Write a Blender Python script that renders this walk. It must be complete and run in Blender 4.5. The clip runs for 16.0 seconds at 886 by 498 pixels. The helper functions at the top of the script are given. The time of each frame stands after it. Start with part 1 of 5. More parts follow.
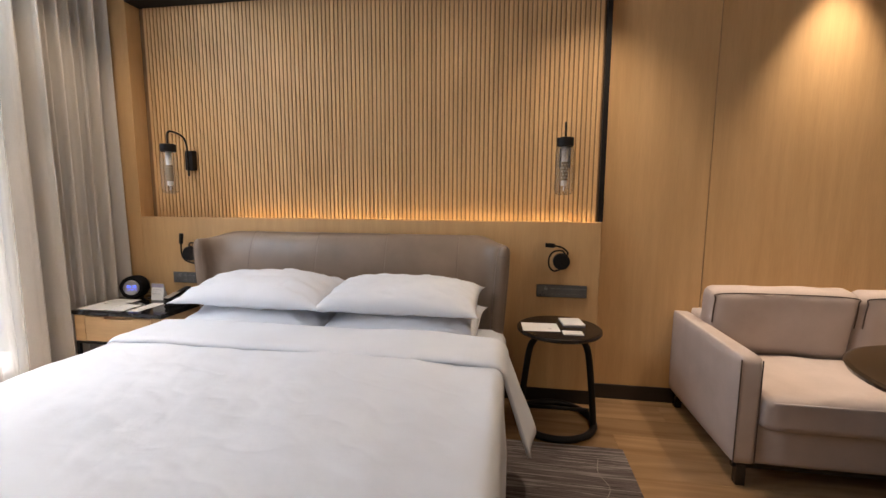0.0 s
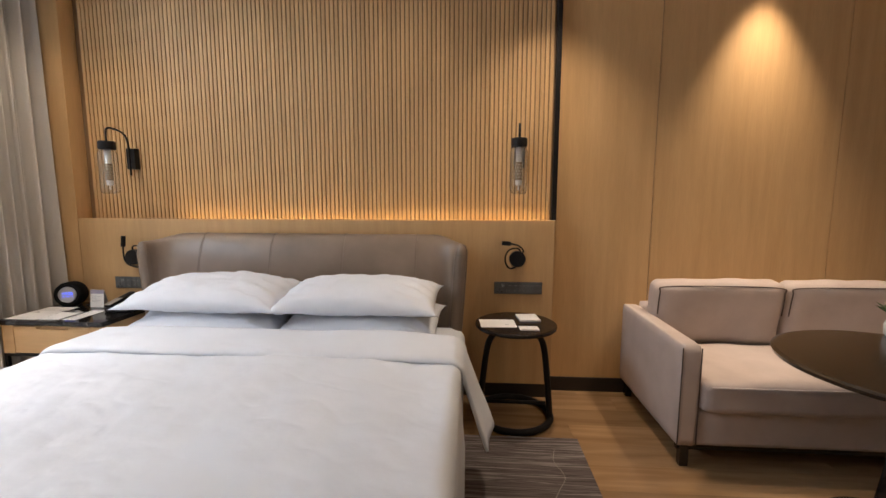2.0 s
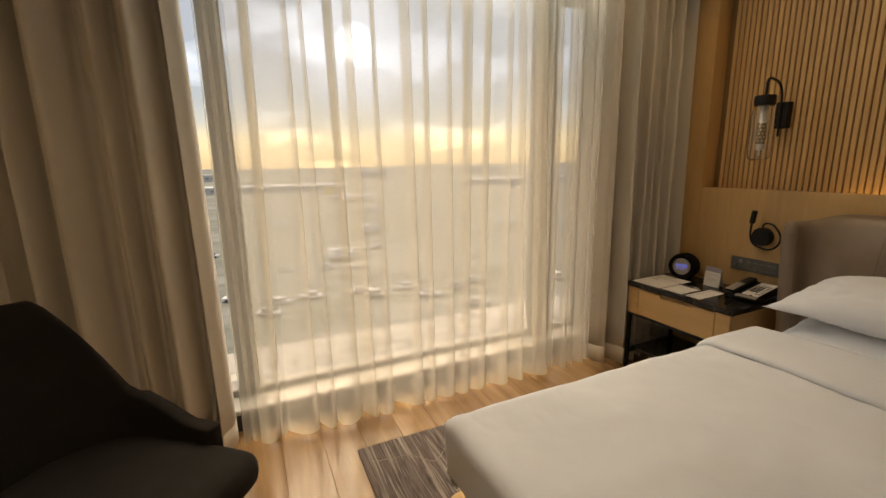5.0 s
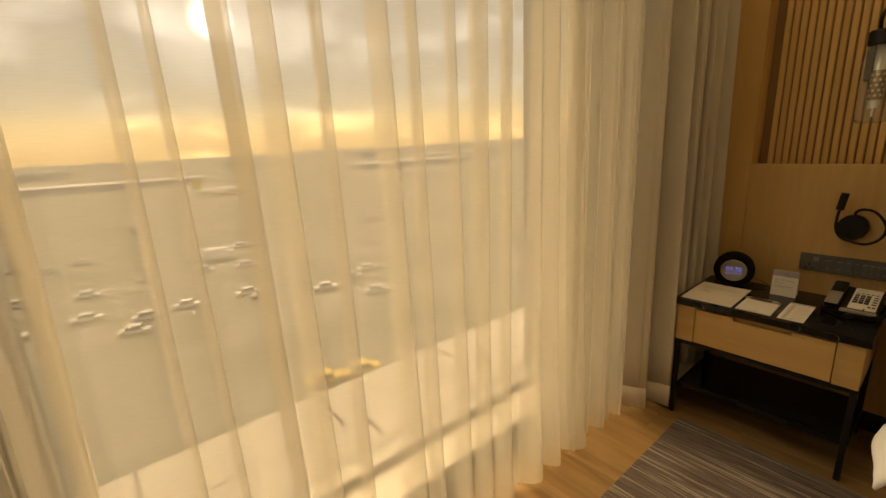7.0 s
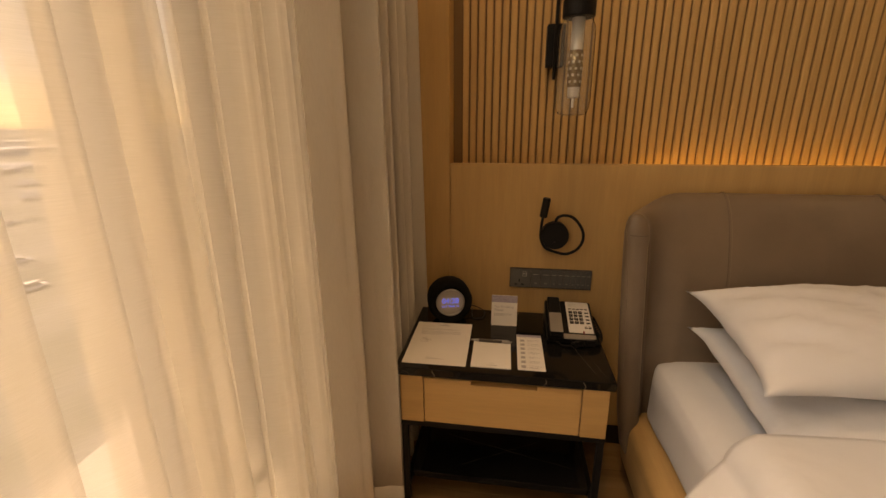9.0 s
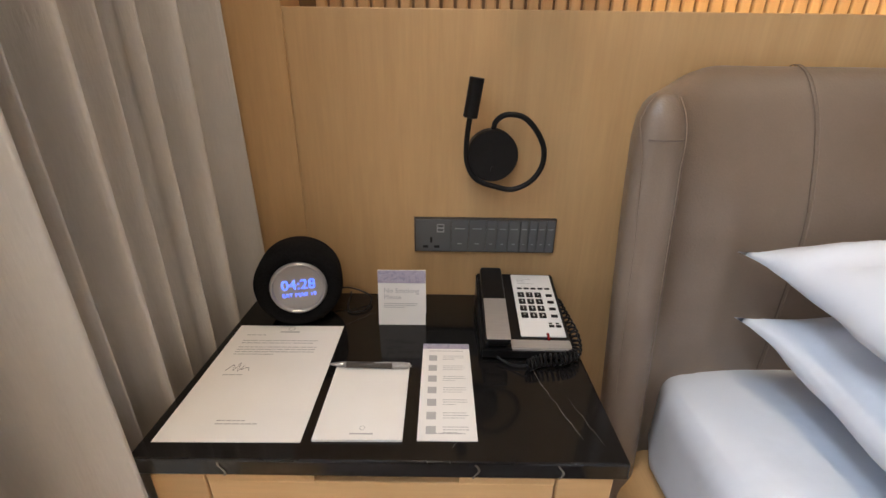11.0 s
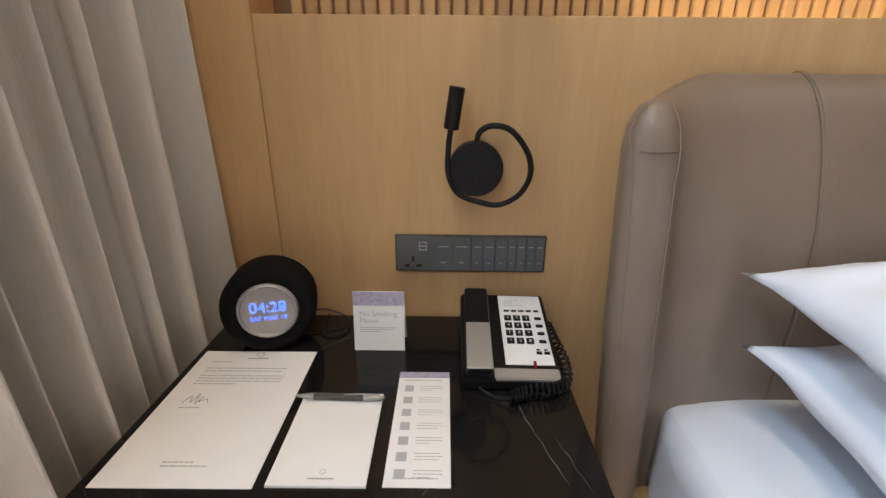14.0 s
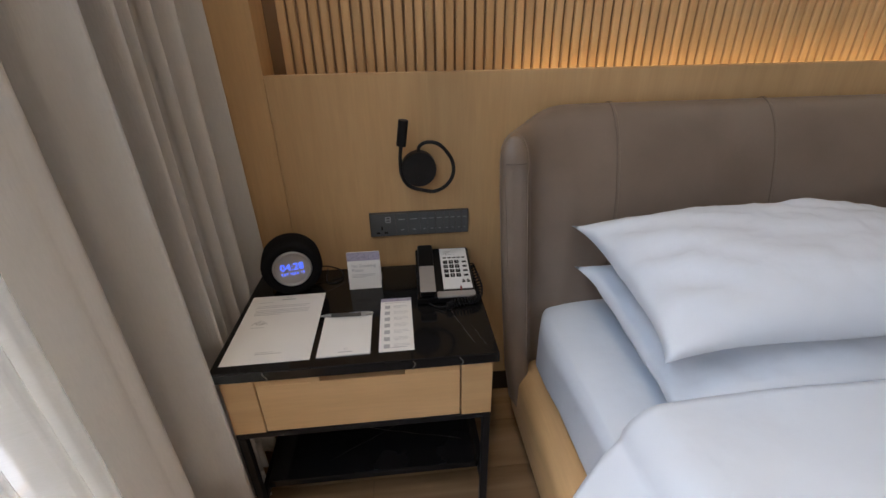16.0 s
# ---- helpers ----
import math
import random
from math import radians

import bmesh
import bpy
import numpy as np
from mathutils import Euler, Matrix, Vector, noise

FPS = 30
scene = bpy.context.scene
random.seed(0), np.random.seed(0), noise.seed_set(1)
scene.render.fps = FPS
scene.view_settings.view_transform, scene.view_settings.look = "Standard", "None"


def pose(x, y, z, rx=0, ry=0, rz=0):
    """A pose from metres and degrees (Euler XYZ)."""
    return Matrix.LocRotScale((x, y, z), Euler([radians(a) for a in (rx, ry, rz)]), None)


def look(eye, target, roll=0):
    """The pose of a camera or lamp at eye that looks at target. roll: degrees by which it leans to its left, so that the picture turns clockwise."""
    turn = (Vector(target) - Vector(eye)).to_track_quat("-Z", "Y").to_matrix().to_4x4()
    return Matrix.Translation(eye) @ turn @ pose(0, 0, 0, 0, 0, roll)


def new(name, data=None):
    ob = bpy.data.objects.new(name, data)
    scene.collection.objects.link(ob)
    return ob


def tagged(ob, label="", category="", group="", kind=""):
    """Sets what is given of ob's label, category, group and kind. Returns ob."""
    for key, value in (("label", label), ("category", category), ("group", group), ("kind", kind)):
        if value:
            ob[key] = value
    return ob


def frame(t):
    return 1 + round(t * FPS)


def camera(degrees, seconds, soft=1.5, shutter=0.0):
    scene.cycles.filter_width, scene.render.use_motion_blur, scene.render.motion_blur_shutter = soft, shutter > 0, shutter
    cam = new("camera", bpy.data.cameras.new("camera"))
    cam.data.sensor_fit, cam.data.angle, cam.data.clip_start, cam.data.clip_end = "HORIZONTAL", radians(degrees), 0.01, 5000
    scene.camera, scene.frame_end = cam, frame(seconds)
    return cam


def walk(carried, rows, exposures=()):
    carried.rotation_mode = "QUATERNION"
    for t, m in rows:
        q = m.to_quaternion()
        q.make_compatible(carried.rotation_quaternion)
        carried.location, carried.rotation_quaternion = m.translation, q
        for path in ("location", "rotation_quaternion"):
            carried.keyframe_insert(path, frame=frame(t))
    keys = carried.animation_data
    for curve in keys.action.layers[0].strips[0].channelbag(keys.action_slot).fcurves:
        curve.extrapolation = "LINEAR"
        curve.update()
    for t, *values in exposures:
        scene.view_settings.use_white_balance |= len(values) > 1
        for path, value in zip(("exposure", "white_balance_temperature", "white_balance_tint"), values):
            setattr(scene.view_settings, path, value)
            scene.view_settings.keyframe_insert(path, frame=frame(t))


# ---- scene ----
cam = camera(92.3, 16.0)
PATH = [
    (0, (0.871, -2.675, 1.298), (0.562, -0.713, 1.059), 0.3),
    (0.5, (0.893, -2.674, 1.3), (0.698, -0.698, 1.061), 0.0),
    (1, (0.905, -2.676, 1.295), (0.761, -0.695, 1.06), -0.1),
    (1.5, (0.904, -2.676, 1.292), (0.793, -0.693, 1.06), -0.2),
    (2, (0.894, -2.686, 1.294), (0.763, -0.704, 1.056), 0.1),
    (2.5, (0.826, -2.731, 1.308), (0.372, -0.801, 1.05), 0.6),
    (3, (0.726, -2.755, 1.298), (-0.208, -1.011, 1.006), 0.8),
    (3.5, (0.577, -2.676, 1.332), (-0.789, -1.256, 0.99), 0.1),
    (4, (0.431, -2.628, 1.314), (-1.231, -1.576, 0.955), 0.3),
    (4.5, (0.223, -2.614, 1.313), (-1.541, -1.753, 0.934), -0.3),
    (4.7, (0.15, -2.601, 1.325), (-1.636, -1.792, 0.931), -0.9),
    (6.8, (-0.983, -2.499, 1.34), (-2.553, -1.365, 0.842), -2.9),
    (7, (-1.092, -2.431, 1.325), (-2.597, -1.206, 0.84), -2.9),
    (7.2, (-1.186, -2.3, 1.338), (-2.612, -0.98, 0.9), -3.4),
    (7.5, (-1.282, -2.227, 1.383), (-2.569, -0.772, 0.909), -2.8),
    (8, (-1.443, -2.029, 1.369), (-2.376, -0.325, 0.895), -2.0),
    (8.5, (-1.52, -1.845, 1.338), (-2.078, 0.013, 0.849), -1.4),
    (9, (-1.521, -1.574, 1.298), (-1.814, 0.321, 0.73), -0.4),
    (9.5, (-1.496, -1.356, 1.259), (-1.642, 0.51, 0.554), 0.3),
    (9.7, (-1.5, -1.26, 1.243), (-1.598, 0.583, 0.472), 0.4),
    (11.8, (-1.405, -0.783, 0.983), (-1.397, 1.066, 0.221), 0.8),
    (12, (-1.403, -0.773, 0.985), (-1.401, 1.094, 0.269), 0.7),
    (12.5, (-1.408, -0.766, 0.98), (-1.404, 1.116, 0.302), 0.9),
    (13, (-1.414, -0.77, 0.982), (-1.419, 1.118, 0.321), 1.0),
    (13.5, (-1.41, -0.782, 0.992), (-1.425, 1.107, 0.337), 0.9),
    (14, (-1.399, -0.812, 1.04), (-1.416, 1.058, 0.331), 0.5),
    (14.5, (-1.375, -0.842, 1.092), (-1.414, 0.976, 0.259), 0.2),
    (15, (-1.39, -0.929, 1.145), (-1.432, 0.871, 0.275), 0.3),
    (15.5, (-1.411, -1.078, 1.194), (-1.463, 0.715, 0.311), -0.2),
    (16, (-1.393, -1.219, 1.242), (-1.227, 0.56, 0.344), -1.0),
]
# seconds, stops, kelvin, tint
EXPOSURES = [(0.0, 1.15, 6100, 15), (0.5, 1.25, 6100, 15), (1.5, 1.12, 6100, 14), (2.0, 1.12, 6100, 14), (2.5, 0.65, 5600, 10), (3.0, 0.05, 5200, 8), (3.5, -0.15, 5700, 10), (4.0, -0.15, 6600, 11), (4.5, -0.1, 7100, 12), (6.8, -0.45, 18000, 13), (8.5, -0.3, 18000, 19), (9.0, 0.0, 13500, 26), (9.7, 0.65, 7600, 20), (11.8, 1.25, 6000, 13), (14.0, 1.25, 5800, 11), (15.5, 1.0, 5600, 12), (16.0, 0.5, 5700, 12)]
walk(cam, [(t, look(eye, target, roll)) for t, eye, target, roll in PATH], EXPOSURES)

# ---- world and light ----
world = bpy.data.worlds.new("evening_sky")
scene.world = world
world.use_nodes = True
wn, wl = world.node_tree.nodes, world.node_tree.links
wn.clear()
sky = wn.new("ShaderNodeTexSky")
sky.sky_type, sky.sun_disc = "NISHITA", False
sky.sun_elevation, sky.sun_rotation = radians(55), radians(-75.5)
wcoord = wn.new("ShaderNodeTexCoord")
wsep = wn.new("ShaderNodeSeparateXYZ")
wl.new(wcoord.outputs["Generated"], wsep.inputs[0])
wmap = wn.new("ShaderNodeMapping")
wmap.inputs["Scale"].default_value = (1.0, 1.0, 2.6)
wl.new(wcoord.outputs["Generated"], wmap.inputs[0])
wnoise = wn.new("ShaderNodeTexNoise")
wnoise.inputs["Scale"].default_value, wnoise.inputs["Detail"].default_value = 4.2, 5
wl.new(wmap.outputs[0], wnoise.inputs["Vector"])
# cloud colours by height over the horizon
wramp = wn.new("ShaderNodeValToRGB")
wl.new(wsep.outputs["Z"], wramp.inputs[0])
cr = wramp.color_ramp
cr.elements[0].position, cr.elements[0].color = 0.0, (0.9, 0.74, 0.5, 1)
cr.elements[1].position, cr.elements[1].color = 0.13, (0.30, 0.38, 0.56, 1)
for pos, col in ((0.055, (1.0, 0.84, 0.6, 1)), (0.085, (0.5, 0.52, 0.6, 1)), (0.5, (0.5, 0.6, 0.8, 1))):
    cr.elements.new(pos).color = col
wbright = wn.new("ShaderNodeMapRange")
wbright.inputs["From Min"].default_value, wbright.inputs["From Max"].default_value = 0.5, 0.66
wbright.inputs["To Min"].default_value, wbright.inputs["To Max"].default_value = 0.76, 2.2
wl.new(wnoise.outputs["Fac"], wbright.inputs["Value"])
wmul = wn.new("ShaderNodeVectorMath")
wmul.operation = "SCALE"
wl.new(wramp.outputs[0], wmul.inputs[0])
# the sun glows through the cloud
wdot = wn.new("ShaderNodeVectorMath")
wdot.operation = "DOT_PRODUCT"
wdot.inputs[1].default_value = Vector((-0.94, 0.235, 0.245)).normalized()
wl.new(wcoord.outputs["Generated"], wdot.inputs[0])
wsun = wn.new("ShaderNodeMapRange")
wsun.interpolation_type = "SMOOTHSTEP"
wsun.inputs["From Min"].default_value, wsun.inputs["From Max"].default_value = 0.988, 1.0
wsun.inputs["To Min"].default_value, wsun.inputs["To Max"].default_value = 0.0, 1.3
wl.new(wdot.outputs["Value"], wsun.inputs["Value"])
wdisc = wn.new("ShaderNodeMapRange")
wdisc.interpolation_type = "SMOOTHSTEP"
wdisc.inputs["From Min"].default_value, wdisc.inputs["From Max"].default_value = 0.9990, 0.9998
wdisc.inputs["To Min"].default_value, wdisc.inputs["To Max"].default_value = 0.0, 5.0
wl.new(wdot.outputs["Value"], wdisc.inputs["Value"])
wglow = wn.new("ShaderNodeMath")
wglow.operation = "ADD"
wl.new(wsun.outputs[0], wglow.inputs[0])
wl.new(wdisc.outputs[0], wglow.inputs[1])
wsum = wn.new("ShaderNodeMath")
wsum.operation = "ADD"
wl.new(wbright.outputs[0], wsum.inputs[0])
wl.new(wglow.outputs[0], wsum.inputs[1])
wl.new(wsum.outputs[0], wmul.inputs["Scale"])
bg_sky, bg_cloud = wn.new("ShaderNodeBackground"), wn.new("ShaderNodeBackground")
wl.new(sky.outputs[0], bg_sky.inputs["Color"])
bg_sky.inputs["Strength"].default_value = 0.065
wl.new(wmul.outputs[0], bg_cloud.inputs["Color"])
bg_cloud.inputs["Strength"].default_value = 0.84
wadd = wn.new("ShaderNodeAddShader")
wl.new(bg_sky.outputs[0], wadd.inputs[0])
wl.new(bg_cloud.outputs[0], wadd.inputs[1])
wout = wn.new("ShaderNodeOutputWorld")
wl.new(wadd.outputs[0], wout.inputs["Surface"])


def lamp(name, kind, energy, colour, m, **more):
    data = bpy.data.lights.new(name, kind)
    data.energy, data.color = energy, colour
    for key, value in more.items():
        if key == "angle":
            data.angle = value
        elif key == "spot":
            data.spot_size, data.spot_blend = value
        elif key == "soft":
            data.shadow_soft_size = value
    ob = new(name, data)
    ob.matrix_world = m
    return ob


lamp("sun", "SUN", 3.5, (1.0, 0.9, 0.76), look((-55.5, 14.2, 81.9), (0, 0, 0)), angle=radians(40))
WARM = (1.0, 0.78, 0.54)
CEIL = 2.8
# added fill lamp, hidden above the sheers, that boosts the bluish daylight
fill_light = bpy.data.lights.new("window_sky_light", "AREA")
fill_light.shape, fill_light.size, fill_light.size_y, fill_light.energy, fill_light.color = "RECTANGLE", 2.3, 0.4, 28, (0.70, 0.86, 1.0)
new("window_sky_light", fill_light).matrix_world = look((-2.33, -1.55, 2.76), (-0.4, -1.4, 1.7)) @ pose(0, 0, 0, 0, 0, 0)
# recessed ceiling spots: place, energy, cone
# the spots at y -1.55 and -3.3 are added fill, out of view
SPOTS = [(2.62, -0.07, 75, 62), (1.35, -0.35, 40, 95), (-1.5, -0.5, 20, 105), (-1.6, -1.55, 20, 105), (2.85, -0.95, 34, 85), (-0.2, -3.3, 40, 150), (2.6, -3.3, 30, 150), (-0.65, -0.42, 6.5, 120), (0.55, -0.42, 6.5, 120)]
for sx, sy, power, cone in SPOTS:
    lamp("ceiling_spot_light", "SPOT", power, WARM, look((sx, sy, CEIL - 0.012), (sx, sy + 0.001, 0)), spot=(radians(cone), 1.0), soft=0.03)

# ---- materials ----


def material(name, colour, rough=0.6, metal=0.0, spec=0.5):
    mat = bpy.data.materials.new(name)
    mat.use_nodes = True
    bsdf = mat.node_tree.nodes["Principled BSDF"]
    bsdf.inputs["Base Color"].default_value = (*colour, 1)
    bsdf.inputs["Roughness"].default_value = rough
    bsdf.inputs["Metallic"].default_value = metal
    bsdf.inputs["Specular IOR Level"].default_value = spec
    return mat


def textured(name, stops, scale=(1, 1, 1), size=5.0, detail=6.0, rough=(0.5, 0.6), bump=0.0, bump_size=None, spec=0.5, vary=0.0, distortion=0.0, turn=(0, 0, 0), fine=0.0):
    """Noise in object space through a colour ramp, with relief, a second fine grain and a shift of brightness from piece to piece."""
    mat = material(name, stops[0][1], rough[0], 0.0, spec)
    nt = mat.node_tree
    n, l = nt.nodes, nt.links
    bsdf = n["Principled BSDF"]
    coord, mp = n.new("ShaderNodeTexCoord"), n.new("ShaderNodeMapping")
    mp.inputs["Scale"].default_value = scale
    mp.inputs["Rotation"].default_value = turn
    l.new(coord.outputs["Object"], mp.inputs[0])
    vec = mp.outputs[0]
    info = n.new("ShaderNodeObjectInfo")
    if vary:
        off = n.new("ShaderNodeVectorMath")
        off.operation = "MULTIPLY_ADD"
        comb = n.new("ShaderNodeCombineXYZ")
        for k in range(3):
            l.new(info.outputs["Random"], comb.inputs[k])
        l.new(comb.outputs[0], off.inputs[0])
        off.inputs[1].default_value = (37.0, 53.0, 71.0)
        l.new(vec, off.inputs[2])
        vec = off.outputs[0]
    tex = n.new("ShaderNodeTexNoise")
    tex.inputs["Scale"].default_value, tex.inputs["Detail"].default_value, tex.inputs["Distortion"].default_value = size, detail, distortion
    l.new(vec, tex.inputs["Vector"])
    ramp = n.new("ShaderNodeValToRGB")
    ramp.color_ramp.elements[0].position, ramp.color_ramp.elements[0].color = stops[0][0], (*stops[0][1], 1)
    ramp.color_ramp.elements[1].position, ramp.color_ramp.elements[1].color = stops[-1][0], (*stops[-1][1], 1)
    for pos, col in stops[1:-1]:
        ramp.color_ramp.elements.new(pos).color = (*col, 1)
    l.new(tex.outputs["Fac"], ramp.inputs[0])
    col = ramp.outputs[0]
    grain = n.new("ShaderNodeTexNoise")
    grain.inputs["Scale"].default_value, grain.inputs["Detail"].default_value = bump_size or size * 6, 3
    l.new(vec, grain.inputs["Vector"])
    if fine or vary:
        amount = n.new("ShaderNodeMapRange")
        amount.inputs["To Min"].default_value, amount.inputs["To Max"].default_value = 1 - fine, 1 + fine
        l.new(grain.outputs["Fac"], amount.inputs["Value"])
        shift = n.new("ShaderNodeMapRange")
        shift.inputs["To Min"].default_value, shift.inputs["To Max"].default_value = 1 - vary, 1 + vary
        l.new(info.outputs["Random"], shift.inputs["Value"])
        mul = n.new("ShaderNodeMath")
        mul.operation = "MULTIPLY"
        l.new(amount.outputs[0], mul.inputs[0])
        l.new(shift.outputs[0], mul.inputs[1])
        sc = n.new("ShaderNodeVectorMath")
        sc.operation = "SCALE"
        l.new(col, sc.inputs[0])
        l.new(mul.outputs[0], sc.inputs["Scale"])
        col = sc.outputs[0]
    l.new(col, bsdf.inputs["Base Color"])
    rr = n.new("ShaderNodeMapRange")
    rr.inputs["To Min"].default_value, rr.inputs["To Max"].default_value = rough
    l.new(tex.outputs["Fac"], rr.inputs["Value"])
    l.new(rr.outputs[0], bsdf.inputs["Roughness"])
    if bump:
        b = n.new("ShaderNodeBump")
        b.inputs["Strength"].default_value, b.inputs["Distance"].default_value = 1.0, bump
        l.new(grain.outputs["Fac"], b.inputs["Height"])
        l.new(b.outputs[0], bsdf.inputs["Normal"])
    return mat


def oak(name, scale, vary=0.05, dark=1.0, rough=(0.42, 0.55)):
    a, b, c = ((0.53, 0.337, 0.152), (0.565, 0.362, 0.168), (0.6, 0.39, 0.185))
    return textured(name, [(0.3, tuple(v * dark for v in a)), (0.5, tuple(v * dark for v in b)), (0.72, tuple(v * dark for v in c))], scale, 4.0, 8, rough, 0.0003, 30, 0.35, vary, 0.35, fine=0.09)


OAK_V = oak("oak_veneer_upright", (5, 5, 0.35))
OAK_H = oak("oak_veneer_flat", (0.35, 5, 5))
OAK_BED = oak("oak_bed", (5, 0.35, 5))
OAK_SLAT = oak("oak_slat", (6, 6, 0.4), 0.07)
FLOOR_WOOD = textured("floor_oak", [(0.3, (0.21, 0.125, 0.06)), (0.5, (0.27, 0.168, 0.085)), (0.72, (0.335, 0.215, 0.115))], (0.5, 6, 6), 2.5, 8, (0.08, 0.16), 0.0003, 20, 0.5, 0.14, 0.6, fine=0.08)
PAINT = textured("white_paint", [(0.3, (0.76, 0.75, 0.73)), (0.7, (0.8, 0.79, 0.77))], (1, 1, 1), 3, 4, (0.75, 0.85), 0.0004, 90)
BEIGE = textured("beige_wall_paper", [(0.3, (0.5, 0.42, 0.33)), (0.7, (0.55, 0.46, 0.37))], (1, 1, 1), 3, 4, (0.75, 0.85), 0.0004, 90)
BLACK_METAL = textured("black_metal", [(0.3, (0.006, 0.006, 0.007)), (0.7, (0.011, 0.010, 0.010))], (1, 1, 1), 30, 3, (0.42, 0.55), 0.0002, 120, 0.25)
BLACK_WOOD = textured("black_stained_wood", [(0.3, (0.012, 0.009, 0.008)), (0.7, (0.022, 0.016, 0.013))], (1, 8, 8), 4, 5, (0.16, 0.26), 0.0002, 60)
DARK_BASE = textured("dark_skirting", [(0.3, (0.012, 0.009, 0.008)), (0.7, (0.02, 0.015, 0.012))], (1, 4, 4), 6, 5, (0.35, 0.5), 0.0002, 60)
ALUMINIUM = textured("window_aluminium", [(0.3, (0.24, 0.24, 0.24)), (0.7, (0.3, 0.3, 0.3))], (1, 1, 1), 8, 3, (0.4, 0.5), 0.0001, 90)
SILL = textured("pale_sill", [(0.3, (0.38, 0.37, 0.35)), (0.7, (0.45, 0.44, 0.42))], (1, 1, 1), 5, 4, (0.3, 0.4), 0.0002, 60)
LINEN = textured("white_bed_linen", [(0.3, (0.63, 0.67, 0.735)), (0.7, (0.68, 0.72, 0.785))], (1, 1, 1), 3.5, 5, (0.7, 0.85), 0.004, 9, 0.2)
PILLOW = textured("white_pillow_cotton", [(0.3, (0.66, 0.695, 0.755)), (0.7, (0.71, 0.745, 0.805))], (1, 1, 1), 4, 5, (0.65, 0.8), 0.004, 11, 0.2)
LEATHER = textured("taupe_leather", [(0.3, (0.185, 0.137, 0.10)), (0.7, (0.238, 0.18, 0.135))], (1, 1, 1), 5, 6, (0.3, 0.4), 0.0004, 240, 0.45, 0, 0.2, fine=0.05)
SEAM = material("seam_thread", (0.13, 0.095, 0.07), 0.5)
LEATHER_PIPE = material("leather_piping", (0.25, 0.19, 0.145), 0.4)
SOFA = textured("greige_sofa_fabric", [(0.3, (0.43, 0.36, 0.32)), (0.7, (0.5, 0.425, 0.385))], (1, 1, 1), 6, 5, (0.85, 0.95), 0.0008, 420, 0.15, 0, 0, fine=0.08)
PIPING = material("dark_piping", (0.09, 0.065, 0.055), 0.8)
# charcoal cloth with the corner's shade darkened into its base colour
SHADED_CLOTH = textured("shaded_charcoal_fabric", [(0.3, (0.017, 0.016, 0.015)), (0.7, (0.025, 0.023, 0.022))], (1, 1, 1), 9, 5, (0.85, 0.95), 0.0008, 420, 0.2, 0, 0, fine=0.1)
DRAPE = textured("greige_drape_cloth", [(0.3, (0.68, 0.645, 0.59)), (0.7, (0.75, 0.715, 0.66))], (1, 1, 0.2), 7, 5, (0.8, 0.95), 0.0005, 260, 0.15, 0, 0, fine=0.06)
RUG = textured("striped_rug", [(0.3, (0.05, 0.042, 0.04)), (0.42, (0.16, 0.135, 0.13)), (0.5, (0.08, 0.066, 0.062)), (0.58, (0.22, 0.195, 0.19)), (0.7, (0.34, 0.31, 0.295))], (0.4, 13, 1), 4.5, 6, (0.9, 0.97), 0.002, 60, 0.1, 0, 0.9, fine=0.1)
GLASS = material("window_glass", (1, 1, 1), 0.0)
GLASS.node_tree.nodes["Principled BSDF"].inputs["Transmission Weight"].default_value = 1.0
GLASS.node_tree.nodes["Principled BSDF"].inputs["IOR"].default_value = 1.05


def lamp_glass_material():
    """Thin blown glass: mostly clear, glossier towards grazing angles, with a faint pale veil mixed in to brighten it.
    """
    mat = bpy.data.materials.new("lamp_glass")
    mat.use_nodes = True
    n, l = mat.node_tree.nodes, mat.node_tree.links
    n.clear()
    out, mix, veil_mix = n.new("ShaderNodeOutputMaterial"), n.new("ShaderNodeMixShader"), n.new("ShaderNodeMixShader")
    clear, gloss, pale_veil, edge = n.new("ShaderNodeBsdfTransparent"), n.new("ShaderNodeBsdfGlossy"), n.new("ShaderNodeBsdfDiffuse"), n.new("ShaderNodeLayerWeight")
    clear.inputs["Color"].default_value = (0.97, 0.97, 0.96, 1)
    gloss.inputs["Roughness"].default_value = 0.06
    # pale diffuse colour stands in for light caught in the glass
    pale_veil.inputs["Color"].default_value = (0.9, 0.88, 0.84, 1)
    edge.inputs["Blend"].default_value = 0.035
    veil_mix.inputs[0].default_value = 0.05
    l.new(clear.outputs[0], veil_mix.inputs[1])
    l.new(pale_veil.outputs[0], veil_mix.inputs[2])
    l.new(edge.outputs["Fresnel"], mix.inputs[0])
    l.new(veil_mix.outputs[0], mix.inputs[1])
    l.new(gloss.outputs[0], mix.inputs[2])
    l.new(mix.outputs[0], out.inputs["Surface"])
    return mat


LAMP_GLASS = lamp_glass_material()
CHROME = material("chrome", (0.88, 0.88, 0.88), 0.3, 0.6)


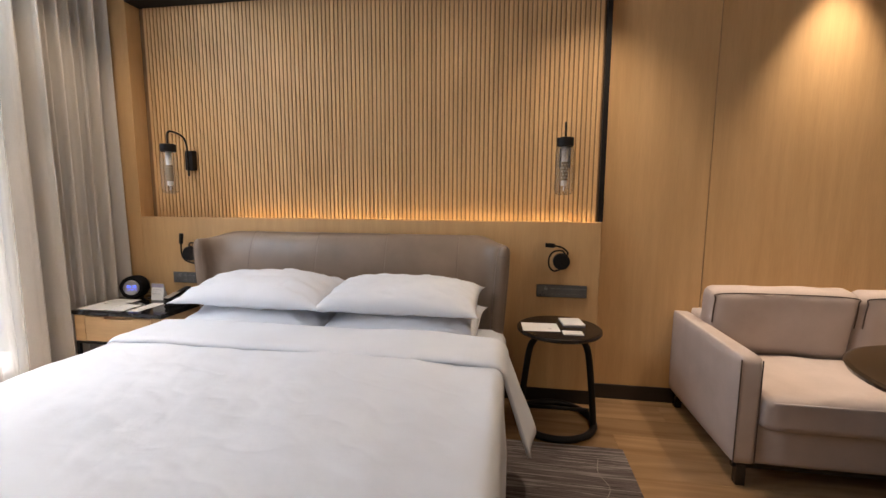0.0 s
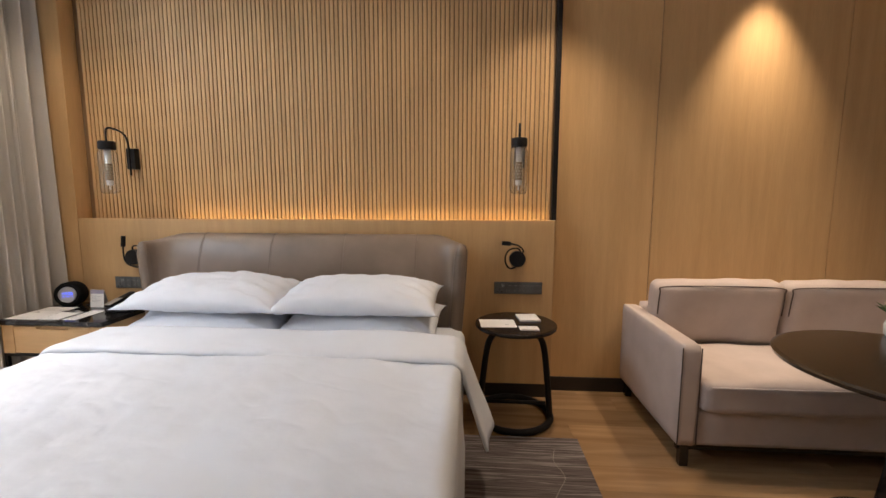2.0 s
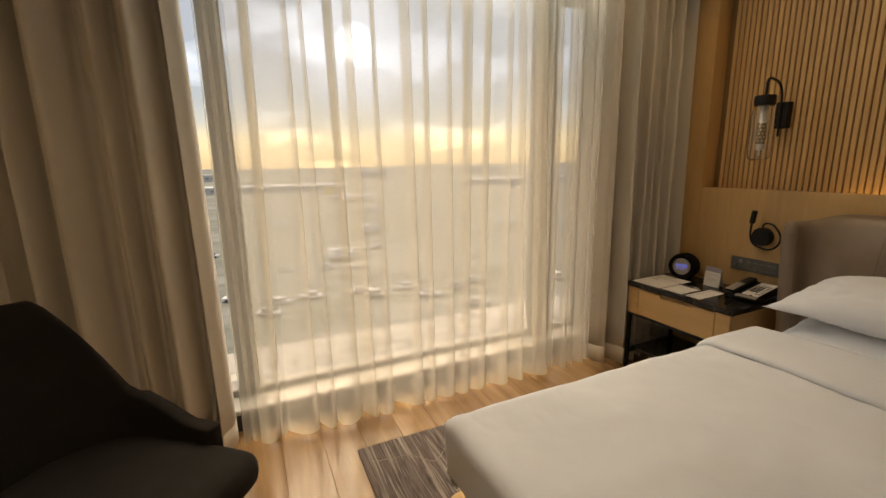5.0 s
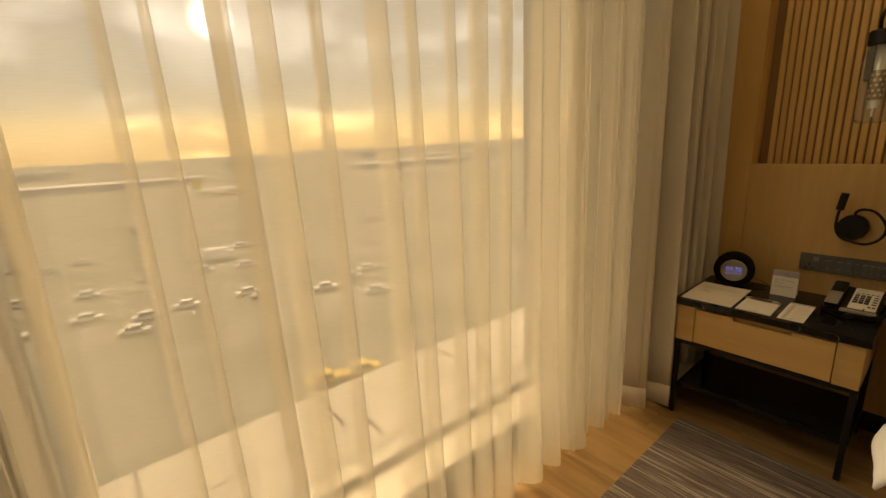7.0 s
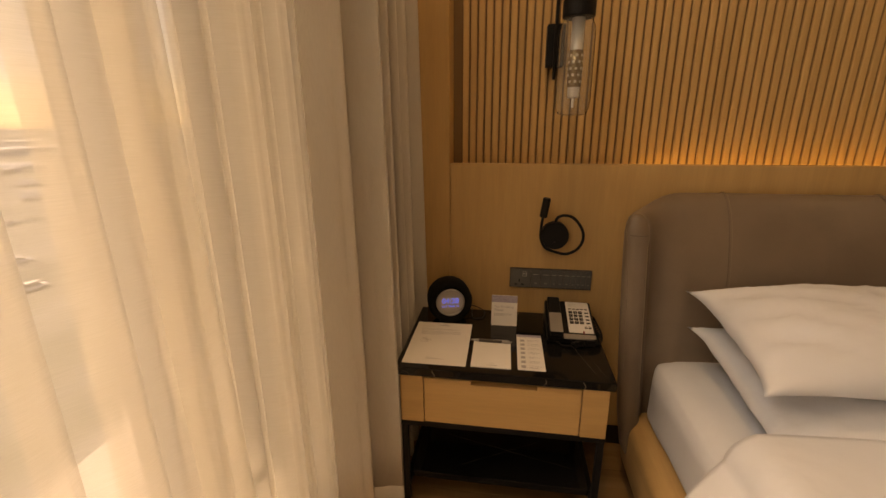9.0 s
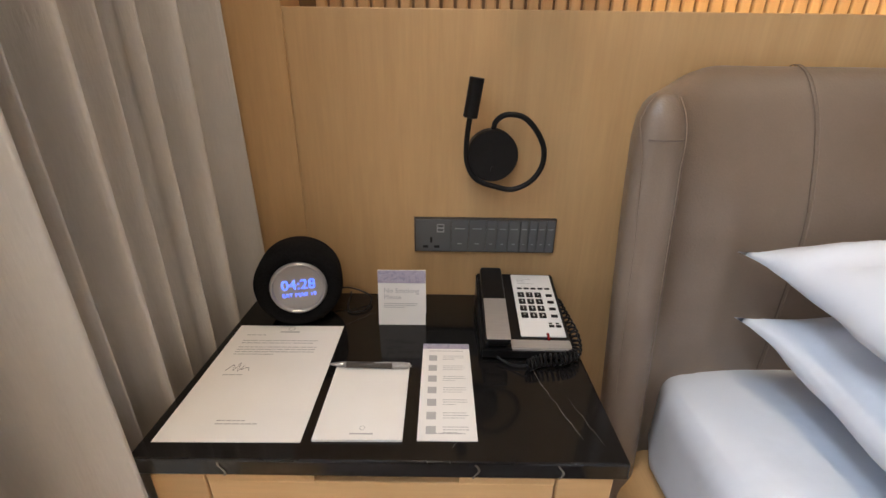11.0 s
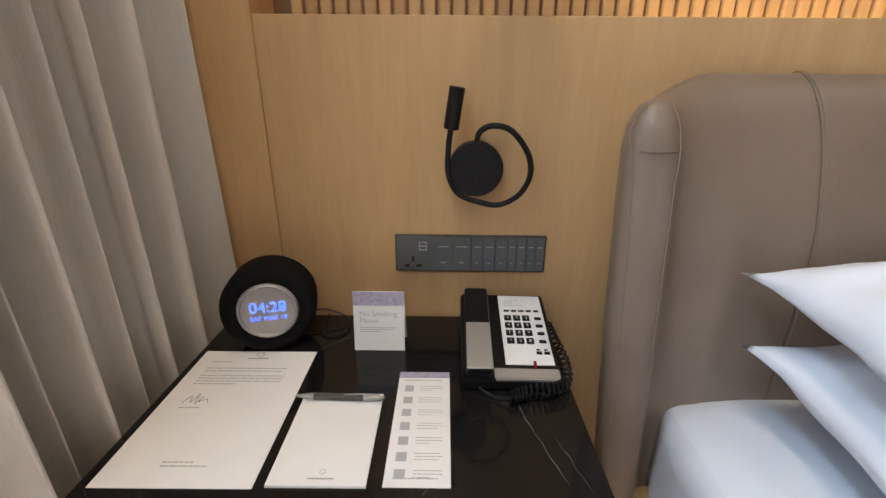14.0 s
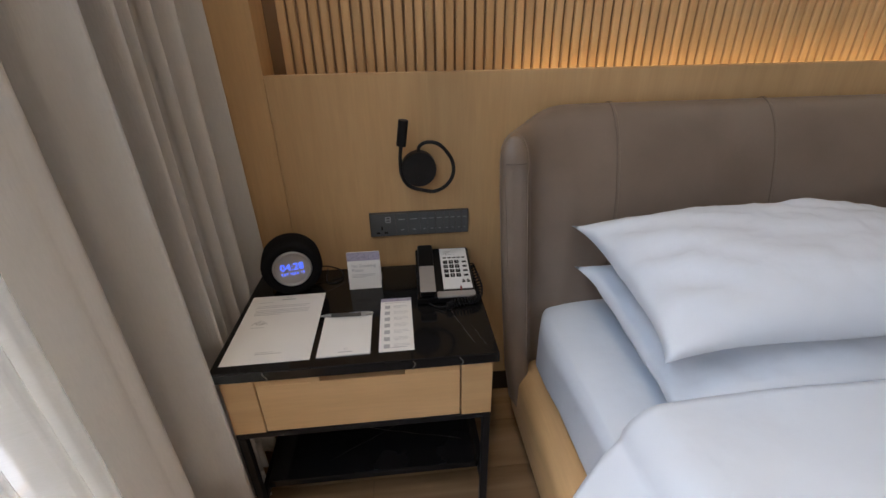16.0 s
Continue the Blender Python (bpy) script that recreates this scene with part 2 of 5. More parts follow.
def sheer_material():
    mat = bpy.data.materials.new("sheer_voile")
    mat.use_nodes = True
    nt = mat.node_tree
    n, l = nt.nodes, nt.links
    n.clear()
    out, mix, mix2 = n.new("ShaderNodeOutputMaterial"), n.new("ShaderNodeMixShader"), n.new("ShaderNodeMixShader")
    clear, thru, face = n.new("ShaderNodeBsdfTransparent"), n.new("ShaderNodeBsdfTranslucent"), n.new("ShaderNodeBsdfDiffuse")
    clear.inputs["Color"].default_value = (0.97, 0.96, 0.94, 1)
    thru.inputs["Color"].default_value = (0.79, 0.755, 0.69, 1)
    face.inputs["Color"].default_value = (0.72, 0.69, 0.63, 1)
    mix2.inputs[0].default_value = 0.3
    l.new(thru.outputs[0], mix2.inputs[1])
    l.new(face.outputs[0], mix2.inputs[2])
    coord, tex = n.new("ShaderNodeTexCoord"), n.new("ShaderNodeTexNoise")
    mp = n.new("ShaderNodeMapping")
    mp.inputs["Scale"].default_value = (5, 5, 420)
    l.new(coord.outputs["Object"], mp.inputs[0])
    l.new(mp.outputs[0], tex.inputs["Vector"])
    tex.inputs["Scale"].default_value, tex.inputs["Detail"].default_value = 6, 3
    rng = n.new("ShaderNodeMapRange")
    rng.inputs["To Min"].default_value, rng.inputs["To Max"].default_value = 0.3, 0.41
    l.new(tex.outputs["Fac"], rng.inputs["Value"])
    l.new(rng.outputs[0], mix.inputs[0])
    l.new(clear.outputs[0], mix.inputs[1])
    l.new(mix2.outputs[0], mix.inputs[2])
    l.new(mix.outputs[0], out.inputs["Surface"])
    return mat


SHEER = sheer_material()


def let_light_through(mat, amount, colour):
    """Adds a share of light that passes through the cloth."""
    nt = mat.node_tree
    out = nt.nodes["Material Output"]
    mix, thru = nt.nodes.new("ShaderNodeMixShader"), nt.nodes.new("ShaderNodeBsdfTranslucent")
    thru.inputs["Color"].default_value = (*colour, 1)
    mix.inputs[0].default_value = amount
    nt.links.new(nt.nodes["Principled BSDF"].outputs[0], mix.inputs[1])
    nt.links.new(thru.outputs[0], mix.inputs[2])
    nt.links.new(mix.outputs[0], out.inputs["Surface"])


let_light_through(DRAPE, 0.14, (0.66, 0.6, 0.52))


def glow(name, colour, strength):
    mat = bpy.data.materials.new(name)
    mat.use_nodes = True
    bsdf = mat.node_tree.nodes["Principled BSDF"]
    bsdf.inputs["Base Color"].default_value = (*colour, 1)
    bsdf.inputs["Emission Color"].default_value = (*colour, 1)
    bsdf.inputs["Emission Strength"].default_value = strength
    return mat


LED = glow("warm_led_strip", (1.0, 0.76, 0.33), 4.4)
SPOT_GLOW = glow("spot_lens", (1.0, 0.85, 0.65), 6.0)

# ---- mesh helpers ----


def part(name, bm, mat, parent=None, label="", smooth=False):
    me = bpy.data.meshes.new(name)
    bm.normal_update()
    bm.to_mesh(me)
    bm.free()
    if smooth:
        for p in me.polygons:
            p.use_smooth = True
    me.materials.append(mat)
    ob = new(name, me)
    if parent is not None:
        ob.parent = parent
    if label:
        tagged(ob, label)
    return ob


def thing(name, label, category, at=(0, 0, 0), turn=0.0, group="", kind=""):
    ob = new(name)
    ob.empty_display_size = 0.05
    ob.matrix_world = pose(*at, 0, 0, turn)
    return tagged(ob, label, category, group, kind)


def box(x0, x1, y0, y1, z0, z1, bevel=0.0, seg=2, bm=None):
    own = bm or bmesh.new()
    vs = bmesh.ops.create_cube(own, size=1.0)["verts"]
    bmesh.ops.scale(own, vec=(x1 - x0, y1 - y0, z1 - z0), verts=vs)
    bmesh.ops.translate(own, vec=((x0 + x1) / 2, (y0 + y1) / 2, (z0 + z1) / 2), verts=vs)
    if bevel:
        edges = list({e for v in vs for e in v.link_edges})
        bmesh.ops.bevel(own, geom=edges, offset=bevel, segments=seg, profile=0.5, affect="EDGES")
    return own


def lathe(profile, seg=32, bm=None, at=(0, 0, 0)):
    """Turns (radius, height) pairs round the z axis."""
    own = bm or bmesh.new()
    rings = []
    for r, z in profile:
        if r < 1e-6:
            rings.append([own.verts.new((at[0], at[1], at[2] + z))])
        else:
            rings.append([own.verts.new((at[0] + r * math.cos(2 * math.pi * k / seg), at[1] + r * math.sin(2 * math.pi * k / seg), at[2] + z)) for k in range(seg)])
    for a, b in zip(rings, rings[1:]):
        for k in range(seg):
            j = (k + 1) % seg
            if len(a) == 1 and len(b) == 1:
                continue
            if len(a) == 1:
                own.faces.new((a[0], b[j], b[k]))
            elif len(b) == 1:
                own.faces.new((a[k], a[j], b[0]))
            else:
                own.faces.new((a[k], a[j], b[j], b[k]))
    bmesh.ops.recalc_face_normals(own, faces=own.faces)
    return own


def tube(points, radius, seg=10, closed=False, bm=None):
    """A round bar along points; radius may be one number or one for each point."""
    own = bm or bmesh.new()
    pts = [Vector(p) for p in points]
    radii = radius if isinstance(radius, (list, tuple)) else [radius] * len(pts)
    n = len(pts)
    rings = []
    up = None
    for k, p in enumerate(pts):
        a = pts[(k - 1) % n] if closed or k else p
        b = pts[(k + 1) % n] if closed or k < n - 1 else p
        d = (b - a).normalized()
        if up is None:
            up = d.orthogonal().normalized()
        side = (up - d * up.dot(d))
        side = side.normalized() if side.length > 1e-6 else d.orthogonal().normalized()
        up = side
        other = d.cross(side)
        rings.append([own.verts.new(p + radii[k] * (math.cos(2 * math.pi * j / seg) * side + math.sin(2 * math.pi * j / seg) * other)) for j in range(seg)])
    for k in range(n if closed else n - 1):
        a, b = rings[k], rings[(k + 1) % n]
        shift = 0
        if closed and k == n - 1:
            shift = min(range(seg), key=lambda s: (a[0].co - b[s].co).length)
        for j in range(seg):
            own.faces.new((a[j], a[(j + 1) % seg], b[(j + 1 + shift) % seg], b[(j + shift) % seg]))
    if not closed:
        own.faces.new(list(reversed(rings[0])))
        own.faces.new(rings[-1])
    bmesh.ops.recalc_face_normals(own, faces=own.faces)
    return own


def bend(points, steps=8):
    """A smooth line through points (Catmull-Rom)."""
    pts = [Vector(p) for p in points]
    out = []
    for k in range(len(pts) - 1):
        p0, p1, p2, p3 = pts[max(k - 1, 0)], pts[k], pts[k + 1], pts[min(k + 2, len(pts) - 1)]
        for s in range(steps):
            t = s / steps
            out.append(0.5 * ((2 * p1) + (p2 - p0) * t + (2 * p0 - 5 * p1 + 4 * p2 - p3) * t * t + (3 * p1 - p0 - 3 * p2 + p3) * t ** 3))
    out.append(pts[-1])
    return out


def sheet(fn, nu, nv, bm=None):
    """A grid of fn(u, v) with u and v from 0 to 1."""
    own = bm or bmesh.new()
    g = [[own.verts.new(fn(i / nu, j / nv)) for j in range(nv + 1)] for i in range(nu + 1)]
    for i in range(nu):
        for j in range(nv):
            own.faces.new((g[i][j], g[i + 1][j], g[i + 1][j + 1], g[i][j + 1]))
    return own


def thicken(ob, depth, offset=-1.0):
    mod = ob.modifiers.new("thickness", "SOLIDIFY")
    mod.thickness, mod.offset = depth, offset
    return ob


def structure(name, bm, mat, label="", smooth=False):
    return tagged(part(name, bm, mat, None, label, smooth), kind="structure")


# ---- structure ----
WIN_X = -2.4
floor = structure("floor", box(WIN_X - 0.25, 4.7, -4.5, 0.35, -0.2, -0.008), DARK_BASE, "polished oak plank floor")
wall_head = structure("wall_head", box(-2.5, 4.7, 0.145, 0.35, -0.2, 3.2), PAINT, "wall behind the oak panelling")
wall_back = structure("wall_back", box(-2.5, 4.7, -4.6, -4.4, -0.2, 3.2), BEIGE, "plain beige wall facing the bed")
wall_side = structure("wall_side", box(4.6, 4.8, -4.4, 0.145, -0.2, 3.2), BEIGE, "plain beige wall beyond the sofa")
bm = box(WIN_X - 0.15, WIN_X + 0.1, -4.4, 0.145, -0.2, 0.09)
box(WIN_X - 0.15, WIN_X + 0.1, -4.4, 0.145, 3.0, 3.2, bm=bm)
box(WIN_X - 0.15, WIN_X + 0.1, -0.28, 0.145, 0.09, 3.0, bm=bm)
box(WIN_X - 0.15, WIN_X + 0.1, -4.4, -4.1, 0.09, 3.0, bm=bm)
wall_window = structure("wall_window", bm, BEIGE, "window wall with a low kerb")
bm = box(-1.72, 4.6, -4.4, 0.145, CEIL, 3.2)
box(-2.5, -1.72, -4.4, 0.145, 3.05, 3.2, bm=bm)
ceiling = structure("ceiling", bm, PAINT, "white painted ceiling with a curtain pocket")

# window with frame, mullions, panes
window = thing("window_1", "tall aluminium window with a low transom", "window", kind="structure")
for y0, y1 in ((-4.1, -4.03), (-2.72, -2.62), (-0.78, -0.66), (-0.35, -0.28)):
    part("mullion", box(WIN_X - 0.07, WIN_X + 0.06, y0, y1, 0.13, 2.98, 0.006), ALUMINIUM, window)
part("transom", box(WIN_X - 0.06, WIN_X + 0.05, -4.1, -0.28, 2.34, 2.5, 0.006), ALUMINIUM, window)
part("window_frame", box(WIN_X - 0.07, WIN_X + 0.06, -4.1, -0.28, 0.09, 0.15, 0.006), ALUMINIUM, window)
part("window_frame", box(WIN_X - 0.07, WIN_X + 0.06, -4.1, -0.28, 2.95, 3.0, 0.006), ALUMINIUM, window)
part("window_sill", box(WIN_X + 0.06, WIN_X + 0.22, -4.1, -0.28, 0.09, 0.115, 0.006), SILL, window, "pale stone sill")
for y0, y1 in ((-4.03, -2.72), (-2.62, -0.78), (-0.66, -0.35)):
    for z0, z1 in ((0.15, 2.34), (2.5, 2.95)):
        pane = part("pane", box(WIN_X - 0.012, WIN_X - 0.004, y0, y1, z0, z1), GLASS, window)
        pane.visible_shadow = False
structure("baseboard_window", box(WIN_X + 0.1, WIN_X + 0.215, -4.1, -0.28, 0.0, 0.09, 0.004), DARK_BASE, "dark kerb below the window")

# panelling of the bed wall
LEDGE = 1.155
panel_wall = thing("panelling", "oak veneer panelling round a slatted niche", "wall panelling", kind="structure")
NX0, NX1 = -1.715, 1.41
part("dado_panel", box(NX0 - 0.02, NX1 + 0.005, 0.0, 0.032, 0.09, LEDGE, 0.002), OAK_V, panel_wall)
part("groove_fill", box(NX0 - 0.0222, NX0 - 0.0203, 0.004, 0.03, 0.09, LEDGE), OAK_V, panel_wall)
part("dado_end", box(NX1 - 0.02, NX1 + 0.005, 0.0325, 0.145, 0.09, LEDGE - 0.001), OAK_V, panel_wall)
part("dado_foot", box(NX0 - 0.02, NX1 + 0.005, 0.002, 0.145, 0.0, 0.089), DARK_BASE, panel_wall)
part("light_trough", box(NX0, NX1 - 0.02, 0.0325, 0.1, LEDGE - 0.07, LEDGE - 0.045), OAK_H, panel_wall)
part("side_panel", box(-2.29, NX0 - 0.0225, 0.0, 0.145, 0.0, 3.05, 0.002), OAK_V, panel_wall)
# oak tone darkened: the shade of the slat gaps is in the backboard colour
part("niche_back", box(NX0 - 0.022, NX1, 0.114, 0.145, LEDGE - 0.06, 2.62), material("shaded_backboard", (0.2, 0.118, 0.053), 0.6), panel_wall)
part("black_edge_strip", box(NX1 - 0.004, NX1 + 0.024, 0.07, 0.14, LEDGE, 2.6), BLACK_METAL, panel_wall)
part("niche_head", box(NX0 - 0.02, NX1, -0.006, 0.14, 2.6, 2.615), BLACK_METAL, panel_wall)
part("bulkhead", box(NX0 - 0.02, NX1 + 0.024, 0.0, 0.145, 2.615, CEIL), PAINT, panel_wall, "white painted bulkhead over the niche")
led = part("led_strip", box(-1.05, NX1 - 0.03, 0.045, 0.06, LEDGE - 0.044, LEDGE - 0.036), LED, panel_wall, "warm glowing strip")
N_SLAT = 110
pitch = (NX1 - NX0 - 0.02) / N_SLAT
bm = box(-pitch * 0.392, pitch * 0.392, -0.012, 0.012, LEDGE - 0.03, 2.6, 0.004, 2)
first = part("slat", bm, OAK_SLAT, panel_wall)
first.location = (NX0 + 0.01 + pitch / 2, 0.117, 0)
for k in range(1, N_SLAT):
    ob = first.copy()
    scene.collection.objects.link(ob)
    ob.parent = panel_wall
    ob.location = (NX0 + 0.01 + pitch * (k + 0.5), 0.117, 0)
# plain panels to the side of the niche
edges = [NX1 + 0.026, 2.045, 3.13, 4.2, 4.6]
for a, b in zip(edges, edges[1:]):
    part("wall_panel", box(a + 0.0025, b - 0.0025, 0.12, 0.145, 0.095, CEIL, 0.001), OAK_V, panel_wall)
    part("groove_strip", box(b - 0.0025, b + 0.0025, 0.13, 0.144, 0.095, CEIL), DARK_BASE, panel_wall)
structure("baseboard", box(NX1 + 0.006, 4.6, 0.11, 0.145, 0.0, 0.095, 0.003), DARK_BASE, "dark skirting board")

# recessed ceiling lamps
for k, (sx, sy, power, cone) in enumerate(SPOTS):
    # fixtures out of view; three of them house the added fill spots
    dl = thing("downlight", "small round unseen ceiling downlight with white trim", "downlight", (sx, sy, CEIL), group="ceiling downlights")
    part("trim_ring", lathe([(0.036, 0.0), (0.05, -0.002), (0.052, -0.006), (0.047, -0.009), (0.037, -0.006), (0.036, 0.0)], 24), PAINT, dl, smooth=True)
    part("lens", lathe([(0.0, -0.002), (0.035, -0.002), (0.035, 0.0), (0.0, 0.0)], 20), SPOT_GLOW, dl)

# ---- curtains ----


def curtain(seed, y0, y1, xc, z0, z1, wave, amp, drift=0.0, flare=0.2, per=9, rows=16, tilt=0.0, v0=0.0, v1=1.0, pinch=False, broad=1.0):
    """A folded cloth along y: fold width and depth wander, and folds open a little towards the hem."""
    rnd = random.Random(seed)
    n = max(2, round((y1 - y0) / wave))
    cuts = [0.0]
    for _ in range(n):
        cuts.append(cuts[-1] + rnd.uniform(0.6, 1.4))
    cuts = [0.0] + [c + broad - 1.0 for c in cuts[1:]]
    cuts = [c / cuts[-1] for c in cuts]
    depth = [amp * rnd.uniform(0.55, 1.25) for _ in range(n)]
    lean = [rnd.uniform(-0.25, 0.25) * wave for _ in range(n)]
    swing = [rnd.uniform(-1, 1) for _ in range(n)]

    def fn(u, v):
        v = v0 + (v1 - v0) * v
        if pinch:
            return pinched(u, v)
        pos = u * n * 0.99999
        k, f = int(pos), pos - int(pos)
        y = y0 + (y1 - y0) * (cuts[k] + (cuts[k + 1] - cuts[k]) * f)
        low = 1 - v
        a = depth[k] * (1 + flare * low)
        # rounded ridges towards the room with narrow deep creases between
        s = 2.0 * abs(math.sin(math.pi * f)) ** 0.45 - 1.0
        x = xc + drift * u + a * (s + 0.16 * math.sin(4 * math.pi * f + swing[k]) * math.sin(math.pi * f))
        x += 0.012 * low * swing[k] * math.sin(math.pi * f) * math.sin(3.0 * v + k)
        y += lean[k] * math.sin(math.pi * f) * (0.4 + 0.6 * low) + 0.3 * wave * math.sin(2 * math.pi * f + 0.8) * 0.5
        y += tilt * low * (u - 0.5)
        return (x, y, z0 + (z1 - z0) * v + 0.004 * math.sin(5 * u * n))

    def pinched(u, v):
        """Flat lengths of thin cloth, each doubled back on itself in a narrow pleat."""
        pos = u * n * 0.99999
        k, f = int(pos), pos - int(pos)
        room = (y1 - y0) * (cuts[k + 1] - cuts[k])
        over = min(0.7 * room, (0.012 + 0.046 * swing[k] ** 2) * (0.7 + 0.3 * v + 0.2 * math.sin(2.6 * v + 1.9 * k)))
        d = depth[k] * 0.4
        if swing[k] > -0.1:
            # a full pleat lies in five layers, a slight one in three
            knots = ((0.0, 0.0, 0.0), (0.4, room, d), (0.55, room - over, 0.4 * d), (0.7, room - 0.1 * over, -0.1 * d), (0.85, room - 0.9 * over, -0.5 * d), (1.0, room, 0.0))
        else:
            knots = ((0.0, 0.0, 0.0), (0.5, room, d), (0.75, room - over, -0.8 * d), (1.0, room, 0.0))
        for (fa, ra, xa), (fb, rb, xb) in zip(knots, knots[1:]):
            if f <= fb:
                break
        s = (f - fa) / (fb - fa)
        run, x = ra + (rb - ra) * s, xa + (xb - xa) * s * s * (3 - 2 * s)
        if fa == 0.0:
            x += 0.012 * math.sin(math.pi * s) * swing[k]
        y = y0 + (y1 - y0) * cuts[k] + run
        y += 0.045 * (v - 0.4) * math.sin(9.0 * u + seed) + 0.012 * math.sin(2.4 * v + 14 * u)
        billow = 0.06 * (1 - v) ** 3 * math.sin(2 * math.pi * f + swing[k])
        return (xc + drift * u + x * (1 + flare * (1 - v)) + billow + 0.01 * math.sin(2.0 * v + 8 * u), y, z0 + (z1 - z0) * v)

    return sheet(fn, n * per, rows)


DRAPE_Y = -0.62
drape_a = thing("drape", "greige heavy linen drape gathered in the corner beside the nightstand", "curtain", group="blackout drapes")
for piece, a, b, deep in (("cloth", 0.037, 0.97, 0.003), ("hem", 0.0, 0.037, 0.006), ("heading_tape", 0.97, 1.0, 0.005)):
    thicken(part(piece, curtain(3, DRAPE_Y, 0.0, -1.98, 0.02, 3.02, 0.072, 0.085, 0.02, 0.2, 18, 16 if piece == "cloth" else 2, v0=a, v1=b, broad=1.9), DRAPE, drape_a, smooth=True), deep)
drape_b = thing("drape", "greige heavy linen drape drawn back behind the grey armchair", "curtain", group="blackout drapes")
for piece, a, b, deep in (("cloth", 0.037, 0.97, 0.003), ("hem", 0.0, 0.037, 0.006), ("heading_tape", 0.97, 1.0, 0.005)):
    thicken(part(piece, curtain(5, -4.25, -2.78, -2.03, 0.02, 3.02, 0.12, 0.1, 0.0, 0.1, 18, 16 if piece == "cloth" else 2, tilt=0.06, v0=a, v1=b), DRAPE, drape_b, smooth=True), deep)
sheer_a = thing("sheer_curtain", "cream translucent voile curtain drawn across the tall window", "curtain")
part("cloth", curtain(8, -2.62, -1.0, -2.06, 0.02, 3.02, 0.115, 0.062, 0.02, 0.15, 20, pinch=True, v0=0.022), SHEER, sheer_a, smooth=True)
part("gathered_end", curtain(9, -1.09, -0.42, -2.035, 0.02, 3.02, 0.078, 0.06, 0.0, 0.1, 12), SHEER, sheer_a, smooth=True)
part("gathered_end", curtain(12, -2.72, -2.6, -2.06, 0.02, 3.02, 0.035, 0.05, 0.0, 0.15, 12), SHEER, sheer_a, smooth=True)
for gap in (0.0, 0.004):
    part("hem", curtain(8, -2.62, -1.0, -2.06 + gap, 0.02, 3.02, 0.115, 0.062, 0.02, 0.15, 20, 2, pinch=True, v1=0.022), SHEER, sheer_a, smooth=True)
track = thing("curtain_track", "white double curtain track in the ceiling pocket", "curtain track")
part("rail", box(-2.09, -2.03, -4.38, -0.02, 3.015, 3.05, 0.003), PAINT, track)
part("rail", box(-1.95, -1.89, -4.38, -0.02, 3.015, 3.05, 0.003), PAINT, track)

# ---- rug ----
rug = tagged(part("rug", box(-1.77, 1.475, -2.23, -0.49, 0.0, 0.011, 0.004), RUG), "grey and taupe rug with streaky stripes under the bed", "rug")

# thin cream strands woven across the stripes
STRAND = textured("cream_yarn", [(0.3, (0.25, 0.225, 0.2)), (0.7, (0.36, 0.33, 0.3))], (1, 1, 1), 60, 3, (0.9, 0.95))
rnd = random.Random(31)
for x, y0, y1 in ((1.25, -1.15, -0.6), (1.36, -2.1, -1.5), (-1.66, -2.2, -1.75), (-1.5, -1.5, -0.75)):
    pts = [(x + 0.05 * rnd.uniform(-1, 1) + 0.12 * k / 5, y0 + (y1 - y0) * k / 5, 0.0112) for k in range(6)]
    part("yarn_strand", tube(bend(pts, 5), 0.0015, 5), STRAND, rug)

# ---- bed ----
BX, BHEAD, BFOOT = -0.07, -0.13, -2.1
bed = thing("bed", "king bed with white linen, oak base and leather headboard", "bed")
part("base", box(BX - 1.0, BX + 0.9, BFOOT - 0.005, BHEAD, 0.06, 0.29, 0.05, 4), OAK_BED, bed, "pale oak bed base", True)
part("plinth", box(BX - 0.9, BX + 0.82, BFOOT + 0.1, BHEAD, 0.012, 0.06), DARK_BASE, bed)


def soft_box(x0, x1, y0, y1, z0, z1, r, wob=0.006, seed=0, n=44):
    """A padded block: a rounded box with slightly uneven faces."""
    own = bmesh.new()
    bmesh.ops.create_cube(own, size=1.0)
    bmesh.ops.subdivide_edges(own, edges=own.edges[:], cuts=n // 2, use_grid_fill=True)
    hx, hy, hz = (x1 - x0) / 2, (y1 - y0) / 2, (z1 - z0) / 2
    c = Vector(((x0 + x1) / 2, (y0 + y1) / 2, (z0 + z1) / 2))
    for v in own.verts:
        p = Vector((v.co.x * 2 * hx, v.co.y * 2 * hy, v.co.z * 2 * hz))
        q = Vector((max(-hx + r, min(hx - r, p.x)), max(-hy + r, min(hy - r, p.y)), max(-hz + r, min(hz - r, p.z))))
        d = p - q
        if d.length > 1e-9:
            p = q + d.normalized() * r
        w = noise.noise((p + c) * 5.0 + Vector((seed, 0, 0))) * wob
        v.co = c + p + (d.normalized() * w if d.length > 1e-9 else Vector((0, 0, 0)))
    return own


part("mattress", soft_box(BX - 0.945, BX + 0.93, BFOOT + 0.03, BHEAD - 0.02, 0.27, 0.525, 0.07, 0.012, 3), LINEN, bed, "mattress with a white fitted sheet", True)


HC = BX - 0.07
WX, TIP = 0.982, 0.214
FRONT = [(0.1, 0.12), (0.1, 0.4), (0.1, 0.6), (0.095, 0.79), (0.074, 0.89), (0.055, 0.95), (0.033, 1.0), (0.005, 1.04), (-0.02, 1.062), (-0.045, 1.07), (-0.062, 1.06), (-0.07, 1.03), (-0.07, 0.9), (-0.07, 0.5), (-0.07, 0.12)]
